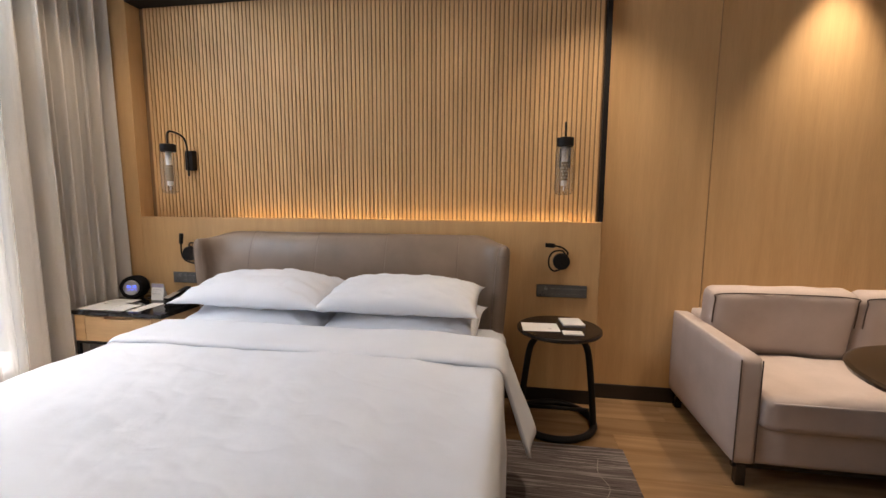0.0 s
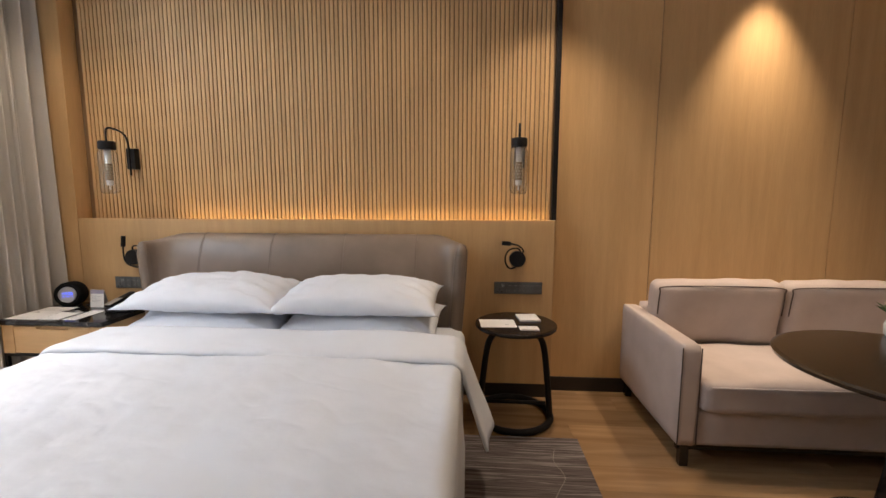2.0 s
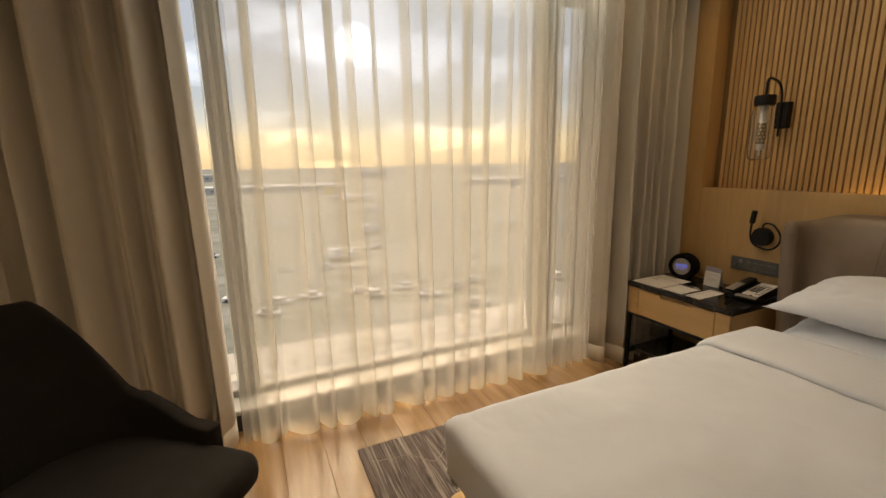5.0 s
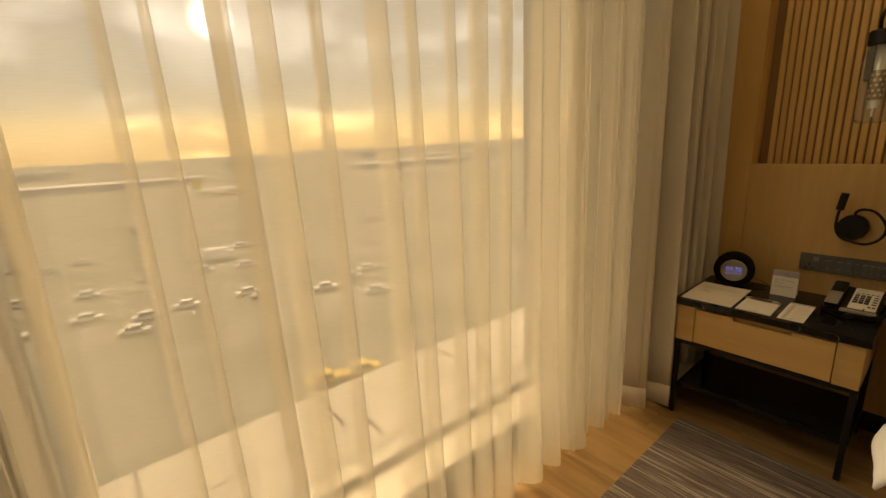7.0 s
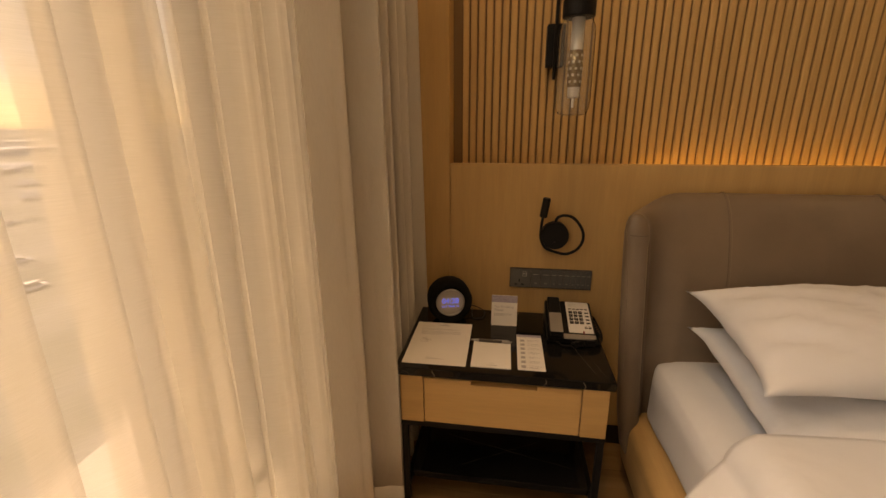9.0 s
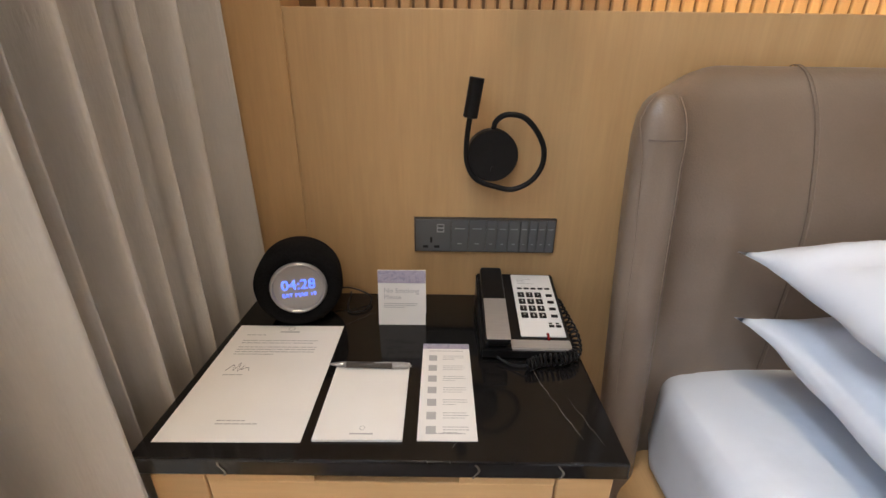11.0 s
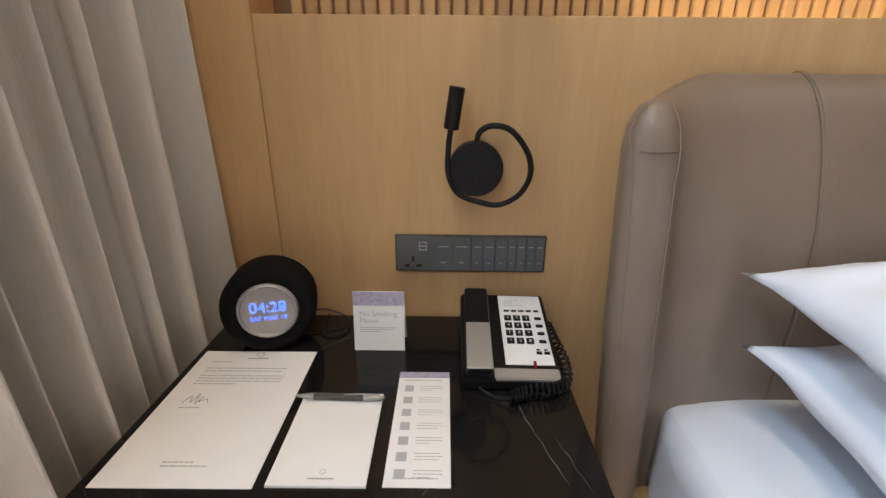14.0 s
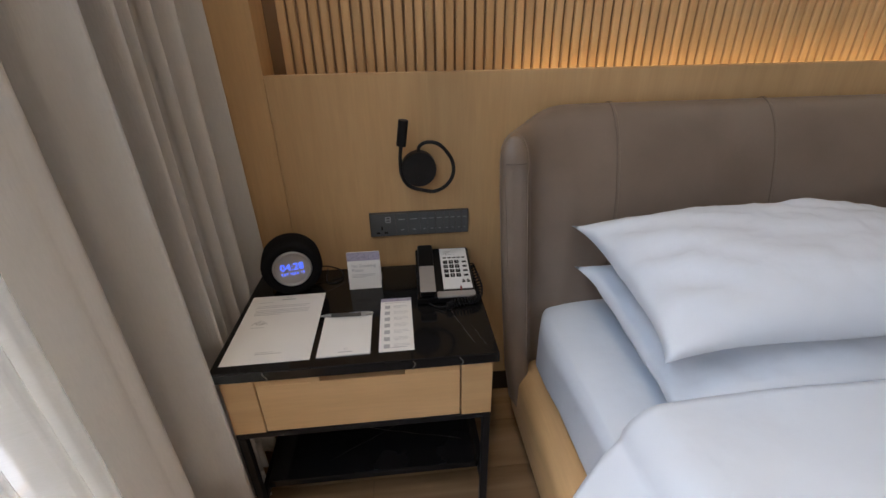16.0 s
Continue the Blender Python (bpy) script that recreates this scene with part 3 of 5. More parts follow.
WING = [(0.04, 0.12), (0.04, 0.4), (0.04, 0.6), (0.04, 0.78), (0.04, 0.87), (0.0395, 0.925), (0.038, 0.962), (0.032, 0.997), (0.02, 1.021), (0.0, 1.03), (-0.018, 1.022), (-0.033, 0.998), (-0.04, 0.94), (-0.04, 0.5), (-0.04, 0.12)]


def headboard_mesh():
    """A padded back, rounded over the top, that turns forward into two slimmer wings."""
    line = [Vector((-WX, -TIP - d, 0)) for d in (0.028, 0.0265, 0.022, 0.015, 0.007)]
    line += bend([(-WX, -TIP, 0), (-WX + 0.008, -0.185, 0), (-WX + 0.032, -0.15, 0), (-WX + 0.078, -0.117, 0), (-WX + 0.14, -0.092, 0), (-WX + 0.21, -0.079, 0), (-0.7, -0.075, 0)], 6)
    mid = [Vector((x / 10 - 0.7, -0.075, 0)) for x in range(1, 14)]
    path = line + mid + [Vector((-p.x, p.y, 0)) for p in reversed(line)]
    own = bmesh.new()
    rings = []
    n = len(path)
    for k, p in enumerate(path):
        a, b = path[max(k - 1, 0)], path[min(k + 1, n - 1)]
        d = (b - a).normalized()
        nor = Vector((d.y, -d.x, 0))
        w = min(1.0, max(0.0, (abs(p.x) - 0.8) / 0.18))
        w = w * w * (3 - 2 * w)
        tip = max(0.0, (-p.y - TIP) / 0.0285)
        ring = []
        for (o0, h0), (o1, h1) in zip(FRONT, WING):
            o, z = o0 + (o1 - o0) * w, h0 + (h1 - h0) * w
            o *= math.sqrt(max(0.01, 1 - tip * tip))
            if z > 0.9:
                z -= (z - 0.9) * 0.6 * (1 - math.sqrt(max(0.0, 1 - tip * tip)))
            x = p.x + nor.x * o
            x *= 1 - 0.07 * w * max(0.0, 1.0 - z)
            ring.append(own.verts.new((HC + x, p.y + nor.y * o, z)))
        rings.append(ring)
    for a, b in zip(rings, rings[1:]):
        for j in range(len(a) - 1):
            own.faces.new((a[j], a[j + 1], b[j + 1], b[j]))
        own.faces.new((a[-1], a[0], b[0], b[-1]))
    own.faces.new(rings[0])
    own.faces.new(rings[-1])
    bmesh.ops.recalc_face_normals(own, faces=own.faces)
    return own


headboard = part("headboard", headboard_mesh(), LEATHER, bed, "taupe leather headboard with short wings", True)
sub_mod = headboard.modifiers.new("smooth", "SUBSURF")
sub_mod.levels = sub_mod.render_levels = 1
for sx in (-0.675, -0.218, 0.239, 0.696):
    xs = HC + sx
    pts = [(xs, -0.0752 - o, h) for o, h in FRONT[1:11]]
    part("stitched_seam", tube(bend(pts, 5), 0.0009, 6), SEAM, headboard)
    part("stitched_seam", tube(bend([(x + 0.008, y + 0.0006, z) for x, y, z in pts], 5), 0.001, 6), LEATHER_PIPE, headboard)
for side in (-1, 1):
    for rim in (WING[1:9], WING[:9:-1][1:]):
        pts = []
        for o, z in [(p[0], p[2]) for p in bend([(o, 0, h) for o, h in rim], 3)]:
            tip = 0.72 * (1 - max(0.0, (z - 0.93) / 0.11)) if z > 0.93 else 0.72
            x = (-WX + o * math.sqrt(1 - tip * tip)) * (1 - 0.07 * max(0.0, 1.0 - z))
            zz = z - max(0.0, z - 0.9) * 0.45 * (1 - math.sqrt(1 - tip * tip))
            pts.append((HC - side * x, -TIP - 0.0285 * tip - 0.0006, zz))
        part("piping", tube(pts, 0.0008, 6), LEATHER_PIPE, headboard)
    pts = [(HC + side * (WX - 0.0025 + q * 0.036), -TIP - 0.0288 * math.sqrt(max(0.0, 1 - q * q * 0.98)), 0.962) for q in (-0.7, -0.5, -0.25, 0.0, 0.25, 0.5, 0.7)]
    part("stitched_seam", tube(bend(pts, 4), 0.0011, 6), SEAM, headboard)


def duvet_fn(w, y_head, y_foot, drop_side, drop_foot, z, r, seed, puff):
    """A cover over a block: flat on top, rounded over the edges, hanging in soft folds."""
    hw = w / 2
    span = hw - r
    full = span + r * math.pi / 2 + drop_side
    length = (y_head - y_foot) - r
    total = length + r * math.pi / 2 + drop_foot

    def fn(u, v):
        a = (u * 2 - 1) * full
        b = v * total
        du, dv = max(abs(a) - span, 0.0), max(b - length, 0.0)
        sx = math.copysign(1, a)
        out = max(du, dv)
        x, y = sx * min(abs(a), span), y_head - min(b, length)
        quarter = r * math.pi / 2
        drops = []
        for over, across, way in ((du, y, 0), (dv, x, 1)):
            arc, fall = min(over, quarter), max(over - quarter, 0.0)
            if way == 0 and a < 0:
                fall *= 0.45
            folds = 0.011 * min(1, fall / 0.2) * (math.sin(11 * across + seed) + 0.7 * math.sin(23 * across + 2.0 * seed))
            push = r * math.sin(arc / r) + folds
            if way == 0:
                x += sx * push
            else:
                y -= push
            drops.append(r * (1 - math.cos(arc / r)) + fall)
        top = z - max(drops)
        p = Vector((x * 2.1, y * 2.1, seed))
        lump = puff * (noise.noise(p) + 0.5 * noise.noise(p * 2.7) + 0.22 * noise.noise(p * 6.3))
        lump -= 0.007 * max(0.0, 0.25 - abs(noise.noise(p * 1.7 + Vector((9, 4, 1)))))
        lump -= 0.012 * max(0.0, 0.12 - abs(noise.noise(p * 3.6 + Vector((2, 7, 3)))))
        edge = 1 - 0.6 * min(1, out / 0.1)
        crown = 0.018 * (1 - (x / hw) ** 2) if abs(x) < hw else 0.0
        return (BX + x, y, top + lump * edge + crown)

    return fn


duvet = tagged(part("duvet", sheet(duvet_fn(1.82, -0.72, BFOOT - 0.012, 0.42, 0.14, 0.597, 0.024, 2.0, 0.016), 200, 200), LINEN, smooth=True), "white duvet with soft creases spread over the bed", "duvet")
thicken(duvet, 0.02)


def fold_fn(u, v):
    base = duvet_fn(1.87, -0.70, -1.6, 0.28, 0.0, 0.624, 0.06, 4.0, 0.01)
    x, y, z = base(u, v * 0.33)
    edge = abs(u - 0.5) * 2
    y += -0.06 * edge ** 6 + 0.012 * math.sin(7 * u + 1)
    if edge > 0.78:
        x += math.copysign((edge - 0.78) * 0.5, u - 0.5)
    # the turned edge lies thinner at its rim
    z -= 0.016 * max(0.0, (v - 0.9) / 0.1) ** 2
    return (x, y, z)


flap = part("turned_down_edge", sheet(fold_fn, 110, 24), LINEN, duvet, smooth=True)
thicken(flap, 0.014)


def pillow(at, w, d, h, turn, pitch_deg, seed, roll=0.0):
    def side(sign):
        def fn(u, v):
            a, b = u * 2 - 1, v * 2 - 1
            fa, fb = max(0.0, 1 - abs(a) ** 2.6), max(0.0, 1 - abs(b) ** 2.4)
            rise = (h[0] if sign > 0 else h[1]) * (fa * fb) ** 0.56
            pinch = 1 - 0.10 * (1 - abs(a) ** 4) * abs(b) ** 3
            pinch_x = 1 - 0.07 * (1 - abs(b) ** 4) * abs(a) ** 3
            p = Vector((a * 2.2, b * 1.6, seed + sign))
            rim = (1 - max(abs(a), abs(b)) ** 6)
            wr = 0.009 * noise.noise(p) * rim + 0.008 * noise.noise(p * 2.8) * rim + 0.004 * noise.noise(p * 7.0) * rim - 0.03 * max(0.0, 0.13 - abs(noise.noise(p * 1.9 + Vector((5, 1, 2))))) * rim
            cre = 0.018 * math.sin(10 * a + 14 * b + 3 * noise.noise(p)) * max(0.0, abs(a) - 0.35) * rim
            sag = -0.008 * abs(a) ** 3
            return (a * w / 2 * pinch_x, b * d / 2 * pinch, sign * rise + wr + cre + sag)
        return fn
    own = sheet(side(1), 56, 40)
    sheet(side(-1), 56, 40, own)
    bmesh.ops.remove_doubles(own, verts=own.verts, dist=0.0006)
    bmesh.ops.recalc_face_normals(own, faces=own.faces)
    ob = part("pillow", own, PILLOW, smooth=True)
    ob.matrix_world = pose(*at, pitch_deg, roll, turn)
    return ob


for at, turn, lean, seed, label in (
    ((-0.5, -0.475, 0.636), 1.0, 9, 1.0, "white bed pillow lying under another on the sheet"),
    ((0.315, -0.475, 0.634), -1.0, 9, 2.0, "white bed pillow lying under another on the sheet"),
    ((-0.515, -0.455, 0.76), -0.5, 7, 3.0, "plump white bed pillow on top of another"),
    ((0.3, -0.455, 0.758), 0.5, 7, 4.0, "plump white bed pillow on top of another"),
):
    tagged(pillow(at, 0.88 if seed > 2 else 0.87, 0.475 if seed > 2 else 0.5, (0.105, 0.055) if seed > 2 else (0.085, 0.095), turn, lean, seed), label, "pillow", "pillows on the bed")

# ---- wall lamps beside the bed ----


BRONZE = material("bronze_metal", (0.3, 0.22, 0.13), 0.3, 0.9)
FACE_GLINT = material("pale_perforation", (0.75, 0.68, 0.55), 0.3)


def wall_lamp(x, dx, box_x, label):
    top = thing("wall_lamp", label, "wall lamp", (x, 0.105, 1.55), 0.0, group="glass wall lamps")
    ax = box_x * 0.85
    part("mount_box", box(box_x - 0.03, box_x + 0.03, -0.045, 0.0, -0.068, 0.068, 0.004), BLACK_METAL, top)
    part("arm", tube(bend([(ax, -0.049, -0.11), (ax, -0.051, 0.0), (ax, -0.055, 0.1), (ax, -0.075, 0.145), (ax + (dx - ax) * 0.2, -0.12, 0.165), (ax + (dx - ax) * 0.7, -0.21, 0.172), (ax + (dx - ax) * 0.95, -0.255, 0.165), (dx, -0.27, 0.14), (dx, -0.27, 0.07)], 6), 0.006, 8), BLACK_METAL, top, smooth=True)
    part("cap", lathe([(0.0, 0.085), (0.042, 0.085), (0.046, 0.08), (0.046, 0.04), (0.044, 0.036), (0.0, 0.036)], 32, at=(dx, -0.27, 0)), BLACK_METAL, top, smooth=False)
    part("glass_shade", lathe([(0.04, 0.036), (0.043, 0.024), (0.049, 0.012), (0.051, -0.01), (0.051, -0.19), (0.049, -0.212), (0.042, -0.228), (0.026, -0.233), (0.025, -0.229), (0.04, -0.224), (0.046, -0.21), (0.048, -0.19), (0.048, -0.01), (0.046, 0.01), (0.04, 0.022), (0.037, 0.036)], 36, at=(dx, -0.27, 0)), LAMP_GLASS, top, "clear glass bottle shade", True)
    part("inner_tube", lathe([(0.0, 0.036), (0.018, 0.036), (0.018, -0.178), (0.016, -0.182), (0.0, -0.182)], 24, at=(dx, -0.27, 0)), CHROME, top, "polished chrome inner tube", True)
    sleeve = part("perforated_sleeve", lathe([(0.019, -0.05), (0.021, -0.052), (0.021, -0.15), (0.019, -0.152)], 24, at=(dx, -0.27, 0)), BRONZE, top, "bronze perforated sleeve", True)
    for r in range(5):
        for q in range(8):
            a = 2 * math.pi * (q + 0.5 * (r % 2)) / 8
            part("perforation", lathe([(0.0, 0.0), (0.0045, 0.0), (0.0, 0.001)], 8), FACE_GLINT, sleeve).matrix_local = pose(dx + 0.0212 * math.cos(a), -0.27 + 0.0212 * math.sin(a), -0.065 - r * 0.018, 0, 90, math.degrees(a))
    part("stem", tube([(dx, -0.27, -0.18), (dx, -0.27, -0.21)], 0.004, 8), CHROME, top)
    return top


wall_lamp(-1.388, 0.05, 0.01, "black wall lamp with hanging clear glass bottle over the nightstand")
wall_lamp(1.155, 0.01, 0.04, "black wall lamp with hanging clear glass bottle over the side table")

# reading lamps


def reading_lamp(x, z, mirrored, label):
    top = thing("reading_lamp", label, "reading lamp", (x, 0.0, z), group="bedside reading lamps")
    m = -1 if mirrored else 1
    part("disc", lathe([(0.0, 0.0), (0.048, 0.0), (0.05, 0.003), (0.05, 0.032), (0.048, 0.035), (0.0, 0.035)], 40), BLACK_METAL, top)
    top.children[0].matrix_local = pose(0, 0, 0, 90, 0, 0)
    part("toggle", box(-0.0025, 0.0025, -0.04, -0.034, -0.028, -0.02, 0.0008), BLACK_METAL, top)
    if mirrored:
        pts = [(0.02, -0.03, 0.045), (0.0, -0.035, 0.068), (-0.05, -0.035, 0.06), (-0.075, -0.035, 0.02), (-0.072, -0.035, -0.03), (-0.045, -0.033, -0.058), (-0.01, -0.03, -0.05)]
        neck = [(0.02, -0.035, 0.035), (0.035, -0.035, 0.055), (0.0, -0.04, 0.088), (-0.045, -0.042, 0.098)]
        head = [(-0.045, -0.042, 0.098), (-0.10, -0.046, 0.102)]
    else:
        pts = [(0.0, -0.02, 0.045), (0.004, -0.03, 0.066), (0.025, -0.036, 0.078), (0.06, -0.038, 0.07), (0.092, -0.038, 0.03), (0.098, -0.038, -0.01), (0.08, -0.038, -0.045), (0.045, -0.037, -0.064), (0.01, -0.036, -0.06), (-0.03, -0.036, -0.045), (-0.05, -0.038, -0.01), (-0.051, -0.042, 0.04), (-0.046, -0.045, 0.08)]
        neck = None
        head = [(-0.047, -0.045, 0.072), (-0.037, -0.048, 0.142)]
    part("gooseneck", tube(bend(pts, 6), 0.0052, 10), BLACK_METAL, top, smooth=True)
    if neck:
        part("gooseneck", tube(bend(neck, 6), 0.0052, 10), BLACK_METAL, top, smooth=True)
    a, b = Vector(head[0]), Vector(head[1])
    part("lamp_head", tube([a, a + (b - a) * 0.02, a + (b - a) * 0.98, b], [0.011, 0.0135, 0.0135, 0.012], 20), BLACK_METAL, top)
    return top


reading_lamp(-1.347, 0.9, False, "black gooseneck reading lamp coiled on the panel over the nightstand")
reading_lamp(1.185, 0.915, True, "black gooseneck reading lamp coiled on the panel over the side table")

# ---- text ----


def words(name, text, size, mat, m, parent=None, align="LEFT", thick=0.0):
    cu = bpy.data.curves.new(name, "FONT")
    cu.body, cu.size, cu.align_x, cu.extrude = text, size, align, thick
    tmp = new(name, cu)
    dg = bpy.context.evaluated_depsgraph_get()
    me = bpy.data.meshes.new_from_object(tmp.evaluated_get(dg))
    bpy.data.objects.remove(tmp)
    me.materials.clear()
    me.materials.append(mat)
    ob = new(name, me)
    if parent is not None:
        ob.parent = parent
    ob.matrix_local = m
    return ob


INK = material("black_ink", (0.09, 0.09, 0.095), 0.6)
GREY_INK = material("grey_ink", (0.4, 0.4, 0.41), 0.7)
PAPER = textured("white_paper", [(0.3, (0.76, 0.75, 0.73)), (0.7, (0.8, 0.79, 0.77))], (1, 1, 1), 9, 4, (0.6, 0.7), 0.0001, 300)
LILAC = textured("lilac_print", [(0.45, (0.36, 0.33, 0.43)), (0.5, (0.46, 0.43, 0.53)), (0.55, (0.3, 0.28, 0.38))], (1, 1, 1), 160, 2, (0.6, 0.7))
PLATE = textured("grey_plate_plastic", [(0.3, (0.085, 0.09, 0.092)), (0.7, (0.105, 0.11, 0.112))], (1, 1, 1), 20, 3, (0.35, 0.42), 0.0001, 200)
PLATE_RIM = material("bronze_rim", (0.12, 0.105, 0.095), 0.35, 0.8)
LINE = material("pale_marking", (0.35, 0.36, 0.37), 0.5)
BLACK_PLASTIC = textured("black_plastic", [(0.3, (0.005, 0.005, 0.0055)), (0.7, (0.008, 0.008, 0.0085))], (1, 1, 1), 60, 3, (0.28, 0.36), 0.0001, 300, 0.3)
STEEL = textured("brushed_steel", [(0.3, (0.40, 0.39, 0.38)), (0.7, (0.43, 0.42, 0.41))], (4, 60, 60), 6, 3, (0.3, 0.4))
STEEL.node_tree.nodes["Principled BSDF"].inputs["Metallic"].default_value = 0.55
SPEAKER = textured("black_speaker_cloth", [(0.3, (0.006, 0.006, 0.007)), (0.7, (0.012, 0.012, 0.013))], (1, 1, 1), 300, 2, (0.85, 0.95), 0.0006, 900, 0.08)
BLUE_LED = glow("blue_clock_digits", (0.08, 0.16, 1.0), 1.1)
DIAL = material("silver_dial", (0.42, 0.4, 0.38), 0.3, 0.35)


def bars(parent, rows, x0, y_of, widths, h, mat, z, name="text_line", breaks=True, seed=1):
    """Lines of print too small to read: short bars of word length."""
    rnd = random.Random(seed)
    own = bmesh.new()
    for r, w in zip(rows, widths):
        x = x0
        end = x0 + w
        while x < end - h:
            ww = min(rnd.uniform(2.0, 6.0) * h, end - x)
            vs = [own.verts.new((x, y_of + r, z)), own.verts.new((x + ww, y_of + r, z)), own.verts.new((x + ww, y_of + r + h, z)), own.verts.new((x, y_of + r + h, z))]
            own.faces.new(vs)
            x += ww + h * 0.7
    return part(name, own, mat, parent)


def socket_plate(x0, x1, z0, z1, label):
    top = thing("switch_plate", label, "switch panel", ((x0 + x1) / 2, 0.0, (z0 + z1) / 2), group="bedside switch panels")
    w, h = x1 - x0, z1 - z0
    part("back_frame", box(-w / 2, w / 2, -0.008, 0.0, -h / 2, h / 2, 0.0015), PLATE_RIM, top)
    xs = [-w / 2 + 0.003]
    for ww in (0.255, 0.125, 0.125, 0.08, 0.08, 0.085, 0.0625, 0.0625, 0.0625, 0.0625):
        xs.append(xs[-1] + ww * (w - 0.006))
    for k, (a, b) in enumerate(zip(xs, xs[1:])):
        kind = "socket" if k == 0 else "switch_key"
        key = part(kind, box(a + 0.0006, b - 0.0006, -0.0115, -0.006, -h / 2 + 0.003, h / 2 - 0.003, 0.0008), PLATE, top)
        if k == 0:
            for px, pz, sx, sz in ((0.3, -0.12, 0.004, 0.009), (-0.02, -0.42, 0.0095, 0.004), (0.62, -0.42, 0.0095, 0.004)):
                cx = a + (b - a) * (0.14 + 0.5 * (px + 0.3))
                part("pin_hole", box(cx - sx / 2 * 1.2, cx + sx / 2 * 1.2, -0.0126, -0.011, pz * h * 0.72 - sz, pz * h * 0.72 + sz * 0.4), BLACK_PLASTIC, key)
            ux = a + (b - a) * 0.7
            part("usb_port", box(ux - 0.008, ux + 0.008, -0.0121, -0.011, h * 0.1, h * 0.34), LINE, key)
            for q in (0.14, 0.25):
                part("usb_slot", box(ux - 0.006, ux + 0.006, -0.0126, -0.0115, h * q, h * (q + 0.065)), INK, key)
        else:
            mid = (a + b) / 2
            part("marking", box(mid - (b - a) * 0.28, mid + (b - a) * 0.28, -0.0119, -0.011, h * 0.2, h * 0.225), LINE, key)
            part("marking", box(mid - (b - a) * 0.13, mid + (b - a) * 0.13, -0.0119, -0.011, -h * 0.24, -h * 0.215), LINE, key)
    return top


socket_plate(-1.503, -1.199, 0.686, 0.764, "grey socket and switch panel with bronze rim over the nightstand")
socket_plate(1.043, 1.346, 0.688, 0.766, "grey socket and switch panel with bronze rim over the side table")

# ---- nightstand ----
MARBLE = textured("black_marble", [(0.3, (0.006, 0.006, 0.006)), (0.7, (0.012, 0.011, 0.011))], (1, 1, 1), 6, 5, (0.06, 0.1), 0.0, None, 0.32)


def vein(parent, pts, z, w, seed):
    """A pale crack-like vein in the polished stone."""
    rnd = random.Random(seed)
    line = []
    for (a, b) in zip(pts, pts[1:]):
        for s in range(8):
            t = s / 8
            line.append((a[0] + (b[0] - a[0]) * t + rnd.uniform(-1, 1) * 0.0016, a[1] + (b[1] - a[1]) * t + rnd.uniform(-1, 1) * 0.0016))
    line.append(pts[-1])
    own = bmesh.new()
    prev = None
    for k, (x, y) in enumerate(line):
        ww = w * rnd.uniform(0.3, 1.0) * (0.25 if k in (0, len(line) - 1) else 1)
        cur = (own.verts.new((x - ww, y, z)), own.verts.new((x + ww, y + ww * 0.5, z)))
        if prev:
            own.faces.new((prev[0], prev[1], cur[1], cur[0]))
        prev = cur
    return part("stone_vein", own, VEIN, parent)


VEIN = material("pale_vein", (0.16, 0.145, 0.125), 0.15)
TOPZ = 0.587
NL, NR, NF, NB = -1.845, -1.195, -0.468, -0.018
stand = thing("nightstand", "oak nightstand with black marble top and black metal frame", "nightstand", (NL, NF, 0))
SW, SD = NR - NL, NB - NF
top_slab = part("marble_top", box(0, SW, 0, SD, TOPZ - 0.028, TOPZ, 0.003), MARBLE, stand, "polished black marble top with pale veins")
part("body", box(0.012, SW - 0.012, 0.035, SD, 0.387, TOPZ - 0.028, 0.002), OAK_H, stand)
part("front_panel", box(0.012, 0.086, 0.012, 0.035, 0.387, TOPZ - 0.032, 0.002), OAK_H, stand)
part("front_panel", box(0.562, SW - 0.012, 0.012, 0.035, 0.387, TOPZ - 0.032, 0.002), OAK_H, stand)
bm = box(0.089, 0.559, 0.012, 0.034, 0.39, TOPZ - 0.052, 0.002)
box(0.089, 0.233, 0.012, 0.034, TOPZ - 0.052, TOPZ - 0.038, bm=bm)
box(0.43, 0.559, 0.012, 0.034, TOPZ - 0.052, TOPZ - 0.038, bm=bm)
part("drawer_front", bm, OAK_H, stand, "oak drawer front with a finger notch")
part("metal_rail", box(0.012, SW - 0.012, 0.012, SD, 0.37, 0.3865, 0.002), BLACK_METAL, stand)
for lx in (0.013, SW - 0.033):
    for ly in (0.012, SD - 0.034):
        part("leg", box(lx, lx + 0.02, ly, ly + 0.02, 0.0, 0.37, 0.002), BLACK_METAL, stand)
    part("side_bar", box(lx, lx + 0.02, 0.033, SD - 0.035, 0.11, 0.13, 0.002), BLACK_METAL, stand)
low_shelf = part("lower_shelf", box(0.034, SW - 0.034, 0.05, SD - 0.02, 0.13, 0.155, 0.003), MARBLE, stand, "black marble lower shelf")
for shelf_vein, sd in ((((0.1, 0.25), (0.3, 0.2), (0.58, 0.13)), 3), (((0.2, 0.1), (0.42, 0.22), (0.56, 0.3)), 4)):
    vein(low_shelf, shelf_vein, 0.1562, 0.0016, sd)
